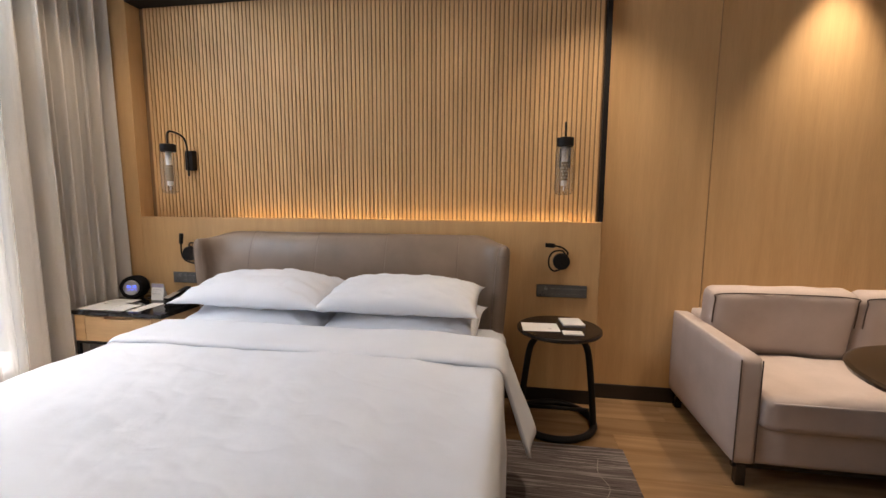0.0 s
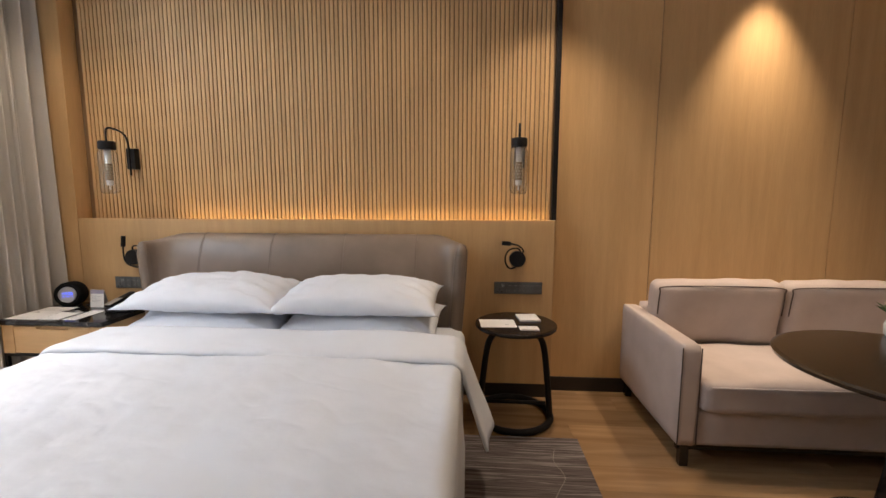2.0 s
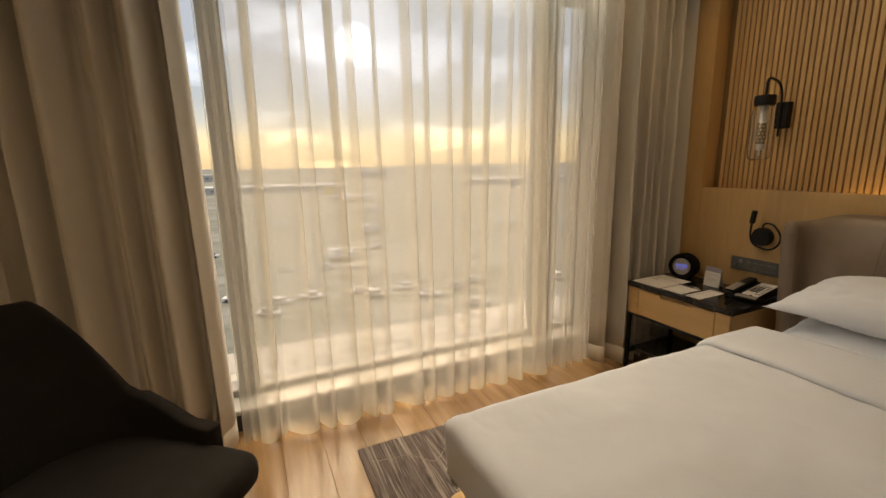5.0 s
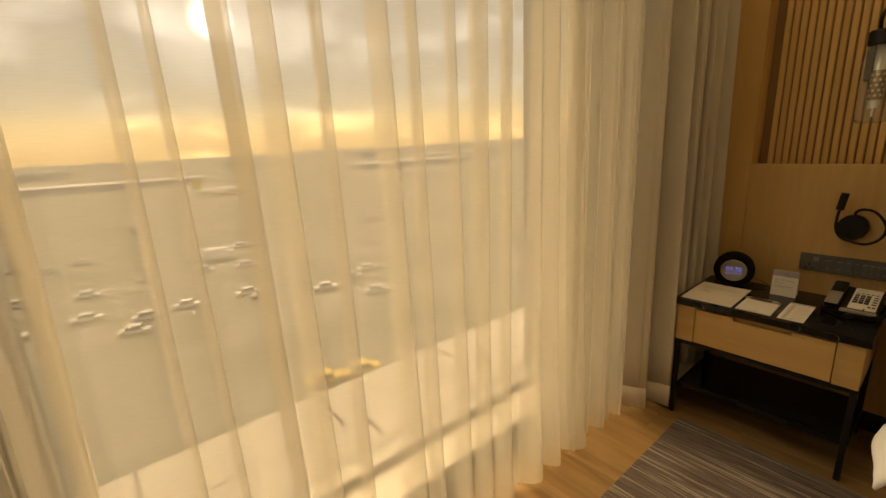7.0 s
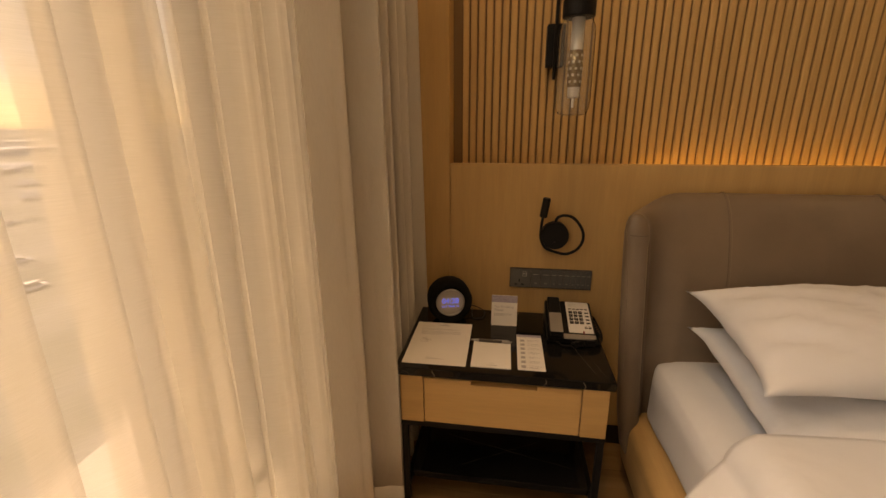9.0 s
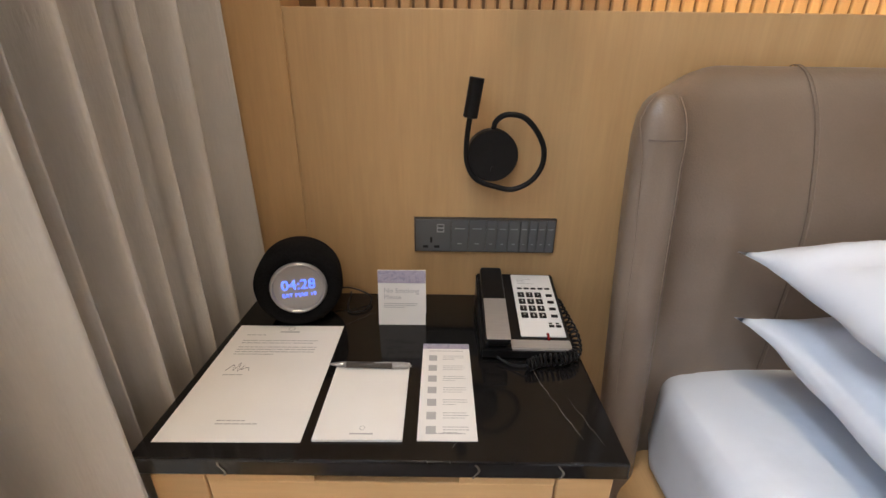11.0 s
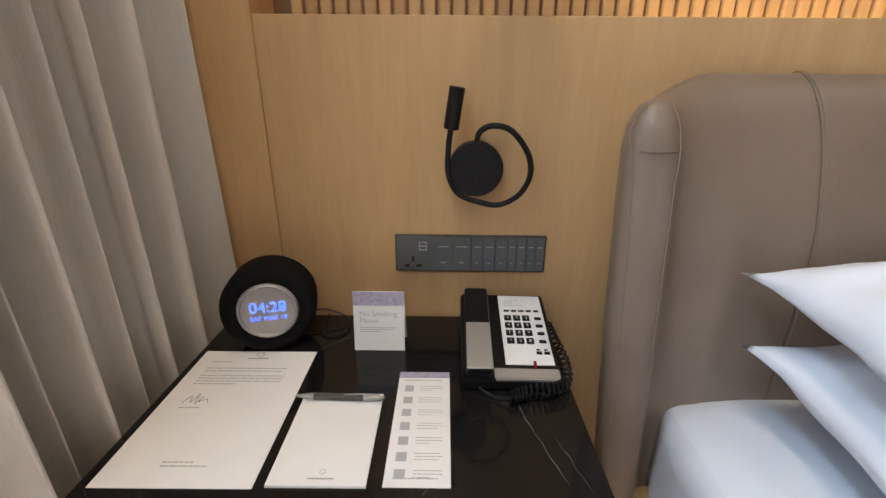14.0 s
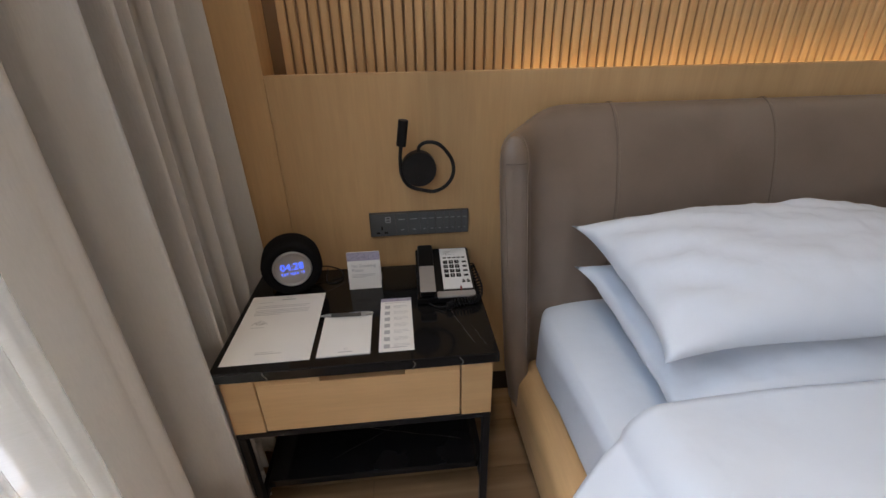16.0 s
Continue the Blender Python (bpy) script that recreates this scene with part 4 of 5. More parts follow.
for top_vein, sd, ww in ((((0.545, 0.24), (0.565, 0.15), (0.6, 0.04)), 1, 0.0006), (((0.05, 0.34), (0.16, 0.37), (0.32, 0.39)), 5, 0.0012), (((0.2, 0.3), (0.26, 0.36), (0.36, 0.43)), 6, 0.001), (((0.02, 0.42), (0.2, 0.4)), 7, 0.001), (((0.42, 0.02), (0.44, 0.06)), 8, 0.001), (((0.6, 0.12), (0.625, 0.03)), 9, 0.0004)):
    vein(top_slab, top_vein, TOPZ + 0.0008, ww, sd)
for vx, sd in ((0.45, 11), (0.56, 12), (0.12, 13)):
    own = bmesh.new()
    prev = None
    for k in range(6):
        zz = TOPZ - 0.027 + k * 0.0048
        xx = vx + 0.004 * math.sin(k + sd)
        cur = (own.verts.new((xx - 0.001, -0.0009, zz)), own.verts.new((xx + 0.002, -0.0009, zz)))
        if prev:
            own.faces.new((prev[0], prev[1], cur[1], cur[0]))
        prev = cur
    part("stone_vein", own, VEIN, top_slab)


def flat_sheet(name, label, category, cx, cy, w, h, turn, thick=0.0012, mat=None, bevel=0.0):
    ob = thing(name, label, category, (cx, cy, TOPZ), turn)
    part("sheet", box(-w / 2, w / 2, -h / 2, h / 2, 0.0002, thick, bevel), mat or PAPER, ob)
    return ob


# letter
letter = flat_sheet("letter", "white printed letter lying on the black marble top", "letter", -1.731, -0.299, 0.199, 0.283, 0.6)
bars(letter, [0.0, -0.0075, -0.02, -0.027, -0.034, -0.041], -0.075, 0.09, [0.14, 0.13, 0.14, 0.14, 0.138, 0.07], 0.0022, GREY_INK, 0.0016, seed=2)
bars(letter, [0.0], -0.075, 0.108, [0.035], 0.0022, GREY_INK, 0.0016, seed=3)
bars(letter, [0.0, -0.006], -0.03, -0.105, [0.04, 0.06], 0.002, GREY_INK, 0.0016, seed=4)
bars(letter, [0.0], -0.068, -0.006, [0.035], 0.002, GREY_INK, 0.0016, seed=5)
sig = [(-0.068, 0.005), (-0.06, 0.02), (-0.056, 0.006), (-0.05, 0.026), (-0.048, 0.004), (-0.041, 0.02), (-0.044, 0.008), (-0.034, 0.014), (-0.03, 0.006)]
part("signature", tube(bend([(x, y, 0.0016) for x, y in sig], 5), 0.0004, 5), INK, letter)
part("emblem", lathe([(0.005, 0.0), (0.0058, 0.0004), (0.0066, 0.0)], 24, at=(0.002, 0.131, 0.0014)), GREY_INK, letter)
part("emblem", box(-0.016, 0.02, 0.118, 0.1215, 0.0013, 0.0016), GREY_INK, letter)

# notepad with pen
pad = flat_sheet("notepad", "blank white notepad on the marble top", "notepad", -1.555, -0.354, 0.122, 0.165, 0.6, 0.004)
part("emblem", lathe([(0.0032, 0.0), (0.0036, 0.0003), (0.004, 0.0)], 24, at=(0.004, -0.062, 0.0041)), GREY_INK, pad)
part("emblem", box(-0.012, 0.02, -0.0735, -0.0712, 0.004, 0.0043), GREY_INK, pad)
pen = thing("pen", "grey and silver ballpoint pen lying across the notepad", "pen", (-1.557, -0.2855, TOPZ + 0.0095), -1.0)
PEN_GREY = material("pen_grey", (0.07, 0.062, 0.055), 0.4)
part("barrel", tube([(-0.042, 0, 0), (0.034, 0, 0)], 0.0052, 16), PEN_GREY, pen, smooth=True)
part("tip", tube([(-0.072, 0, 0), (-0.068, 0, 0), (-0.055, 0, 0), (-0.042, 0, 0)], [0.0006, 0.002, 0.004, 0.0052], 16), STEEL, pen, smooth=True)
part("cap_end", tube([(0.034, 0, 0), (0.05, 0, 0), (0.06, 0, 0), (0.0605, 0, 0), (0.066, 0, 0)], [0.0054, 0.0052, 0.0046, 0.0024, 0.0022], 16), STEEL, pen, smooth=True)
part("clip", box(0.018, 0.056, -0.0012, 0.0012, 0.0055, 0.0068, 0.0004), STEEL, pen)
part("emblem", box(0.004, 0.026, -0.001, 0.001, 0.0051, 0.0056), LINE, pen)

# information card
info = flat_sheet("information_card", "tall white printed information card on the marble top", "card", -1.4325, -0.323, 0.083, 0.222, 0.3, 0.0016)
part("printed_header", box(-0.0415, 0.0415, 0.096, 0.111, 0.0016, 0.0019), LILAC, info)
bars(info, [0.0], -0.03, 0.088, [0.06], 0.002, GREY_INK, 0.002, seed=6)
for k in range(7):
    yy = 0.066 - k * 0.027
    bars(info, [0.008, 0.003, -0.002], -0.006, yy, [0.036, 0.037, 0.032 if k % 2 else 0.02], 0.0014, GREY_INK, 0.002, seed=10 + k)
    part("printed_square", box(-0.03, -0.016, yy - 0.004, yy + 0.0105, 0.0016, 0.0019), GREY_INK, info)
bars(info, [0.0], -0.025, -0.1, [0.05], 0.002, GREY_INK, 0.002, seed=20)

# tent card
tent = thing("tent_card", "folded white no smoking tent card with a lilac top band", "sign", (-1.5195, -0.133, TOPZ), 0.5)
own = bmesh.new()
prof = [(-0.014, 0.0), (0.0, 0.113), (0.001, 0.113), (0.032, 0.0), (0.031, 0.0), (0.0005, 0.109), (-0.013, 0.0)]
ra = [own.verts.new((-0.046, y, z)) for y, z in prof]
rb = [own.verts.new((0.046, y, z)) for y, z in prof]
for k in range(len(prof)):
    j = (k + 1) % len(prof)
    own.faces.new((ra[k], ra[j], rb[j], rb[k]))
bmesh.ops.recalc_face_normals(own, faces=own.faces)
part("card", own, PAPER, tent)
tilt = math.degrees(math.atan2(0.113, 0.014))
face = pose(0, -0.0147, 0.0, tilt, 0, 0)
band = part("printed_band", box(-0.046, 0.046, 0.088, 0.1135, 0.0, 0.0005), LILAC, tent)
band.matrix_local = face
TITLE = material("title_ink", (0.45, 0.45, 0.47), 0.7)
words("title", "No Smoking", 0.0136, TITLE, face @ pose(-0.035, 0.068, 0.0008), tent)
words("title", "Please", 0.0136, TITLE, face @ pose(-0.035, 0.055, 0.0008), tent)
bars(tent, [0.0, -0.0038, -0.0076], -0.035, 0.045, [0.066, 0.062, 0.04], 0.0014, GREY_INK, 0.0008, seed=21).matrix_local = face

# clock radio
clock = thing("clock_radio", "round black cloth clock radio showing blue digits", "clock radio", (-1.725, -0.108, TOPZ), 14.0)
CZ = 0.0815
body = part("body", lathe([(0.0, 0.03), (0.076, 0.03), (0.0825, 0.024), (0.084, 0.0), (0.084, -0.02), (0.08, -0.03), (0.068, -0.034), (0.054, -0.03), (0.05, -0.027), (0.0, -0.027)], 56), SPEAKER, clock, smooth=True)
CM = pose(0, 0.0, CZ, -94, 0, 0)
body.matrix_local = CM
ring = part("dial_ring", lathe([(0.046, -0.027), (0.047, -0.0355), (0.0515, -0.0345), (0.054, -0.029)], 56), STEEL, clock, smooth=True)
ring.matrix_local = CM
dial = part("dial", lathe([(0.0, -0.0295), (0.0468, -0.0295), (0.0468, -0.028), (0.0, -0.028)], 48), DIAL, clock)
dial.matrix_local = CM
front = pose(0, 0, -0.0304, 180, 0, 0)
words("digits", "04:28", 0.0288, BLUE_LED, front @ pose(0, -0.003, 0), dial, "CENTER")
words("digits", "SAT MAR 19", 0.012, BLUE_LED, front @ pose(0, -0.019, 0), dial, "CENTER")
part("foot", box(-0.04, 0.04, -0.022, 0.025, 0.0, 0.006, 0.002), BLACK_PLASTIC, clock)
part("power_cable", tube(bend([(0.06, 0.03, 0.03), (0.1, 0.03, 0.028), (0.14, 0.015, 0.012), (0.125, -0.015, 0.004), (0.09, -0.01, 0.003), (0.1, 0.05, 0.003)], 6), 0.0017, 6), BLACK_PLASTIC, clock, smooth=True)

clock.scale = (0.985, 1.35, 0.955)

# telephone
phone = thing("telephone", "black desk telephone with white key face and coiled cord", "telephone", (-1.291, -0.15, TOPZ), -1.0)
PW, PD = 0.168, 0.178


def wedge(x0, x1, y0, y1, z_front, z_back, z0, bevel=0.003):
    own = box(x0, x1, y0, y1, 0.0, 1.0)
    for v in own.verts:
        f = (v.co.y - y0) / (y1 - y0)
        v.co.z = z0 if v.co.z < 0.5 else z_front + (z_back - z_front) * f
    bmesh.ops.bevel(own, geom=own.edges[:], offset=bevel, segments=2, affect="EDGES")
    return own


base = part("base", wedge(-PW / 2, PW / 2, -PD / 2, PD / 2, 0.022, 0.066, 0.003), BLACK_PLASTIC, phone)


def slope(y):
    return 0.022 + (0.066 - 0.022) * (y + PD / 2) / PD


part("steel_rim", wedge(-0.028, PW / 2 - 0.003, -PD / 2 + 0.002, -PD / 2 + 0.02, 0.0245, 0.029, 0.006, 0.0015), STEEL, phone)
FACE = material("white_key_face", (0.72, 0.72, 0.72), 0.4)
ang = math.degrees(math.atan2(0.044, PD))
key_m = pose(0.036, 0.006, slope(0.006) + 0.0005, ang, 0, 0)
plate_f = part("key_face", box(-0.044, 0.04, -0.072, 0.078, 0.0, 0.003, 0.0012), FACE, phone)
plate_f.matrix_local = key_m
for r, row in enumerate(("123", "456", "789", "*0#")):
    for c, ch in enumerate(row):
        kx, ky = -0.03 + c * 0.0175, 0.022 - r * 0.0165
        key = part("key", box(kx - 0.0068, kx + 0.0068, ky - 0.0058, ky + 0.0058, 0.003, 0.0058, 0.0012), BLACK_PLASTIC, plate_f)
        words("digit", ch, 0.0085, FACE, pose(kx, ky - 0.003, 0.0062), plate_f, "CENTER")
for c in range(5):
    part("key", box(-0.036 + c * 0.0145, -0.0255 + c * 0.0145, 0.037, 0.041, 0.003, 0.005, 0.0008), BLACK_PLASTIC, plate_f)
for r in range(4):
    part("key", box(0.021, 0.034, 0.0185 - r * 0.0165, 0.0245 - r * 0.0165, 0.003, 0.005, 0.0008), BLACK_PLASTIC, plate_f)
for c in range(2):
    part("key", box(0.012 + c * 0.0135, 0.022 + c * 0.0135, -0.053, -0.048, 0.003, 0.005, 0.0008), BLACK_PLASTIC, plate_f)
    part("key", box(0.013 + c * 0.0135, 0.019 + c * 0.0135, -0.0455, -0.043, 0.003, 0.0045, 0.0006), BLACK_PLASTIC, plate_f)
bars(plate_f, [0.0, -0.004, -0.008, -0.012], -0.034, 0.064, [0.03, 0.018, 0.018, 0.036], 0.0012, LINE, 0.0034, seed=31)
RED = material("red_lens", (0.22, 0.01, 0.015), 0.2)
part("message_light", box(0.0035, 0.0085, -0.079, -0.066, 0.0, 0.0055, 0.001), RED, plate_f)
hand_m = pose(-0.053, -0.004, slope(0.0) + 0.002, ang, 0, 0)
grip = part("handset", box(-0.024, 0.022, -0.088, 0.086, 0.004, 0.024, 0.006, 3), BLACK_PLASTIC, phone, smooth=True)
grip.matrix_local = hand_m
part("earpiece", box(-0.02, 0.018, 0.045, 0.083, -0.012, 0.006, 0.004), BLACK_PLASTIC, grip)
part("mouthpiece", box(-0.02, 0.018, -0.085, -0.047, -0.012, 0.006, 0.004), BLACK_PLASTIC, grip)
part("steel_face", box(-0.0225, 0.0205, -0.088, 0.0, 0.0235, 0.0252, 0.0006), STEEL, grip)
axis = bend([(-0.055, -0.092, 0.01), (-0.03, -0.105, 0.006), (-0.005, -0.112, 0.012), (0.02, -0.105, 0.016), (0.06, -0.1, 0.017), (0.088, -0.085, 0.017), (0.1, -0.04, 0.017), (0.098, 0.02, 0.016), (0.093, 0.06, 0.02)], 26)
coil = []
for k, p in enumerate(axis):
    if k < 52:
        coil.append(p)
        continue
    a = (k - 52) * 1.05
    d = (axis[min(k + 1, len(axis) - 1)] - axis[k - 1]).normalized()
    s = d.cross(Vector((0, 0, 1))).normalized()
    coil.append(p + 0.0085 * (math.cos(a) * s + math.sin(a) * Vector((0, 0, 1))))
part("coiled_cord", tube(coil, 0.0021, 6), BLACK_PLASTIC, phone, smooth=True)
phone.scale = (0.96, 1.2, 1.0)

# ---- round side table ----
side = thing("side_table", "round black side table on a bent tube frame", "side table", (1.155, -0.285, 0))
SZ = 0.585
part("tabletop", lathe([(0.0, SZ), (0.222, SZ), (0.23, SZ - 0.004), (0.232, SZ - 0.016), (0.226, SZ - 0.024), (0.0, SZ - 0.024)], 56), BLACK_WOOD, side, "glossy black round top")
ringpts = [(0.215 * math.cos(2 * math.pi * k / 48), 0.03 + 0.215 * math.sin(2 * math.pi * k / 48), 0.02) for k in range(48)]
part("floor_ring", tube(ringpts, 0.019, 12, True), BLACK_METAL, side, smooth=True)
for sgn in (-1, 1):
    part("bent_leg", tube(bend([(sgn * 0.205, -0.02, 0.03), (sgn * 0.19, -0.02, 0.2), (sgn * 0.165, -0.02, 0.42), (sgn * 0.14, -0.02, 0.5), (sgn * 0.09, -0.02, 0.545), (0.0, -0.02, 0.552)], 6), 0.018, 12), BLACK_METAL, side, smooth=True)
part("cross_bar", tube([(-0.2, 0.11, 0.05), (0.2, 0.11, 0.05)], 0.012, 10), BLACK_METAL, side, smooth=True)


def small_paper(cx, cy, w, h, turn, label, thick=0.002, folds=False):
    ob = thing("paper", label, "paper", (cx, cy, SZ), turn)
    part("sheet", box(-w / 2, w / 2, -h / 2, h / 2, 0.0003, thick), PAPER, ob)
    return ob


p1 = small_paper(1.05, -0.315, 0.2, 0.15, 3, "white folded leaflet on the black side table")
part("emblem", box(0.04, 0.06, -0.03, -0.022, 0.002, 0.0024), GREY_INK, p1)
p2 = small_paper(1.235, -0.195, 0.12, 0.14, 6, "white paper bag folded flat on the side table", 0.008)
p3 = small_paper(1.215, -0.395, 0.105, 0.075, 2, "small white card with grey foot on the side table")
part("printed_band", box(-0.045, 0.045, -0.037, -0.025, 0.002, 0.0024), GREY_INK, p3)

# ---- sofa ----
SOFA_PIPE = material("pale_piping", (0.55, 0.48, 0.44), 0.8)
SX0, SX1 = 1.885, 3.555
sofa = thing("sofa", "two-seat greige fabric sofa with dark piping", "sofa", (SX0, 0.0, 0))
L = SX1 - SX0
part("base_frame", soft_box(0.08, L - 0.08, -0.69, 0.1, 0.11, 0.3, 0.015, 0.001, 1, 16), SOFA, sofa, smooth=True)
for x0, x1 in ((0.0, 0.094), (L - 0.094, L)):
    arm = part("armrest", soft_box(x0, x1, -0.7, 0.11, 0.11, 0.615, 0.018, 0.002, 4, 24), SOFA, sofa, smooth=True)
    for xx in (x0 + 0.004, x1 - 0.004):
        part("piping", tube([(xx, -0.699, 0.12), (xx, -0.699, 0.6)], 0.003, 6), PIPING, arm)
part("back_frame", soft_box(0.1, L - 0.1, -0.03, 0.11, 0.13, 0.64, 0.02, 0.001, 2, 16), SOFA, sofa, smooth=True)
half = (L - 0.19) / 2
seat = part("seat_cushion", soft_box(0.097, L - 0.097, -0.735, -0.14, 0.285, 0.445, 0.04, 0.012, 7, 60), SOFA, sofa, smooth=True)
part("piping", tube([(0.13, -0.732, 0.424), (L - 0.13, -0.732, 0.424)], 0.004, 6), SOFA_PIPE, seat, smooth=True)
for k in range(2):
    x0 = 0.095 + k * half
    back = part("back_cushion", soft_box(-half / 2 + 0.003, half / 2 - 0.003, -0.08, 0.08, -0.2, 0.19, 0.055, 0.014, 11 + k, 36), SOFA, sofa, smooth=True)
    bx = x0 + half / 2
    back.matrix_local = pose(bx, -0.075, 0.625, 8, 0, 0)
    part("piping", tube(bend([(-half / 2 + 0.02, -0.075, 0.0), (-half / 2 + 0.022, -0.072, 0.13), (-half / 2 + 0.05, -0.068, 0.168), (0.0, -0.07, 0.176), (half / 2 - 0.05, -0.068, 0.168), (half / 2 - 0.022, -0.072, 0.13), (half / 2 - 0.02, -0.075, 0.0)], 6), 0.0035, 6), PIPING, back, smooth=True)
for lx in (0.03, L - 0.07):
    for ly in (-0.685, 0.05):
        part("leg", box(lx, lx + 0.04, ly, ly + 0.04, 0.0, 0.11, 0.003), BLACK_WOOD, sofa)
part("lower_rail", box(0.02, L - 0.02, -0.66, -0.64, 0.075, 0.11, 0.002), BLACK_WOOD, sofa)

# ---- round table with flowers ----
table = thing("round_table", "round dark wood table on a pedestal beside the sofa", "table", (2.52, -1.12, 0))
TZ = 0.70
part("tabletop", lathe([(0.0, TZ), (0.43, TZ), (0.445, TZ - 0.006), (0.44, TZ - 0.02), (0.41, TZ - 0.03), (0.0, TZ - 0.032)], 72), BLACK_WOOD, table, "glossy dark brown top")
part("pedestal", lathe([(0.0, TZ - 0.032), (0.09, TZ - 0.032), (0.075, TZ - 0.08), (0.07, 0.3), (0.09, 0.12), (0.16, 0.05), (0.24, 0.02), (0.245, 0.0), (0.0, 0.0)], 40), BLACK_WOOD, table, smooth=True)
vase = thing("flower_vase", "small white vase with cream flowers on the round table", "vase", (2.735, -0.77, TZ))
part("pot", lathe([(0.0, 0.0), (0.03, 0.0), (0.038, 0.01), (0.04, 0.05), (0.03, 0.075), (0.032, 0.08), (0.026, 0.08), (0.024, 0.05), (0.0, 0.05)], 28), PAINT, vase, smooth=True)
PETAL = textured("cream_petal", [(0.3, (0.75, 0.66, 0.4)), (0.7, (0.82, 0.78, 0.6))], (1, 1, 1), 40, 2, (0.6, 0.7))
LEAF = textured("green_leaf", [(0.3, (0.05, 0.09, 0.03)), (0.7, (0.09, 0.14, 0.05))], (1, 1, 1), 40, 2, (0.5, 0.6))
rnd = random.Random(5)
for k in range(9):
    a, r = k * 2.4, 0.018 + 0.028 * (k % 3) / 2
    fx, fy, fz = r * math.cos(a), r * math.sin(a), 0.13 + 0.03 * rnd.random() - r * 0.5
    own = bmesh.new()
    for q in range(12):
        b = q * 2.39996
        tilt_r = 0.35 + 0.09 * q
        ln = 0.008 + 0.001 * q
        dx, dy = math.cos(b), math.sin(b)
        c = Vector((fx, fy, fz))
        tip = c + Vector((dx * ln * math.sin(tilt_r), dy * ln * math.sin(tilt_r), ln * math.cos(tilt_r)))
        sd = Vector((-dy, dx, 0)) * 0.006
        mid_p = (c + tip) / 2 + Vector((dx, dy, 0)) * 0.002
        own.faces.new([own.verts.new(p) for p in (c, mid_p + sd, tip, mid_p - sd)])
    part("flower", own, PETAL, vase)
    part("stem", tube([(0, 0, 0.05), (fx, fy, fz)], 0.0015, 5), LEAF, vase)
for k in range(10):
    a = k * 0.63 + 0.2
    own = bmesh.new()
    c = Vector((0.02 * math.cos(a), 0.02 * math.sin(a), 0.09))
    tip = c + Vector((0.055 * math.cos(a), 0.055 * math.sin(a), 0.03 + 0.04 * rnd.random()))
    sd = Vector((-math.sin(a), math.cos(a), 0.2)) * 0.012
    m = (c + tip) / 2 + Vector((0, 0, 0.012))
    own.faces.new([own.verts.new(p) for p in (c, m + sd, tip, m - sd)])
    part("leaf", own, LEAF, vase)

# ---- armchair ----
chair = thing("armchair", "shaded charcoal fabric lounge chair with wrapped back and thin dark legs", "armchair", (-1.31, -3.11, -0.0), 142)


def chair_shell():
    """Back and arms in one wrapped shell, lower towards the front."""
    def fn(u, v):
        ang = math.pi * (-0.08 + 1.16 * u)
        x, y = -0.355 * math.cos(ang), 0.33 * math.sin(ang) - 0.03
        if math.sin(ang) < 0.25:
            y -= 0.12 * (0.25 - math.sin(ang))
        t = max(0.0, math.sin(ang))
        top = 0.47 + 0.09 * min(1, t / 0.35) + 0.37 * max(0.0, min(1, (t - 0.45) / 0.4)) ** 1.1
        z = 0.34 + (top - 0.34) * v
        lean = 1 + 0.16 * v * t
        return (x * lean, y * lean + 0.04 * v * t, z)
    return sheet(fn, 48, 14)


shell = part("back_shell", chair_shell(), SHADED_CLOTH, chair, smooth=True)
thicken(shell, 0.055, 0.0).modifiers.new("round", "BEVEL").width = 0.02
part("seat", soft_box(-0.35, 0.35, -0.36, 0.3, 0.29, 0.425, 0.06, 0.008, 9, 36), SHADED_CLOTH, chair, smooth=True)
for lx, ly, ox, oy in ((-0.26, -0.26, -0.05, -0.06), (0.26, -0.26, 0.05, -0.06), (-0.24, 0.22, -0.05, 0.07), (0.24, 0.22, 0.05, 0.07)):
    part("leg", tube([(lx + ox, ly + oy, 0.0), (lx, ly, 0.32)], [0.009, 0.016], 12), BLACK_WOOD, chair, smooth=True)

# ---- outside ----
ASPHALT = textured("tarmac", [(0.35, (0.12, 0.128, 0.108)), (0.45, (0.2, 0.205, 0.18)), (0.5, (0.14, 0.15, 0.12)), (0.58, (0.25, 0.25, 0.23)), (0.7, (0.17, 0.178, 0.15))], (0.012, 0.0025, 0.02), 4, 7, (0.8, 0.9))
ROOFING = textured("pale_roof_slab", [(0.3, (0.47, 0.455, 0.43)), (0.7, (0.56, 0.545, 0.52))], (1, 1, 1), 1.2, 6, (0.8, 0.9), 0.001, 40, 0.3, 0.05)
CONCRETE = textured("far_building_wall", [(0.3, (0.55, 0.55, 0.55)), (0.7, (0.72, 0.71, 0.69))], (0.05, 0.05, 0.05), 3, 4, (0.7, 0.8), vary=0.25)
WHITE_METAL = textured("white_vehicle_paint", [(0.3, (0.7, 0.7, 0.7)), (0.7, (0.78, 0.78, 0.78))], (1, 1, 1), 2, 3, (0.25, 0.35))
DARK_GLASS = material("dark_glass", (0.02, 0.025, 0.03), 0.1)
TYRE = material("tyre_rubber", (0.02, 0.02, 0.02), 0.8)
# woods colour lifted to pale grey in place of distance haze
HAZY_WOODS = textured("hazy_far_woods", [(0.3, (0.17, 0.19, 0.18)), (0.7, (0.23, 0.245, 0.235))], (1, 1, 1), 0.05, 5, (0.9, 0.95))
GZ = -25.0
ground = structure("ground", sheet(lambda u, v: (600 - 4600 * u, -4000 + 8000 * v, GZ), 8, 8), ASPHALT, "wide grey airfield and roads below")
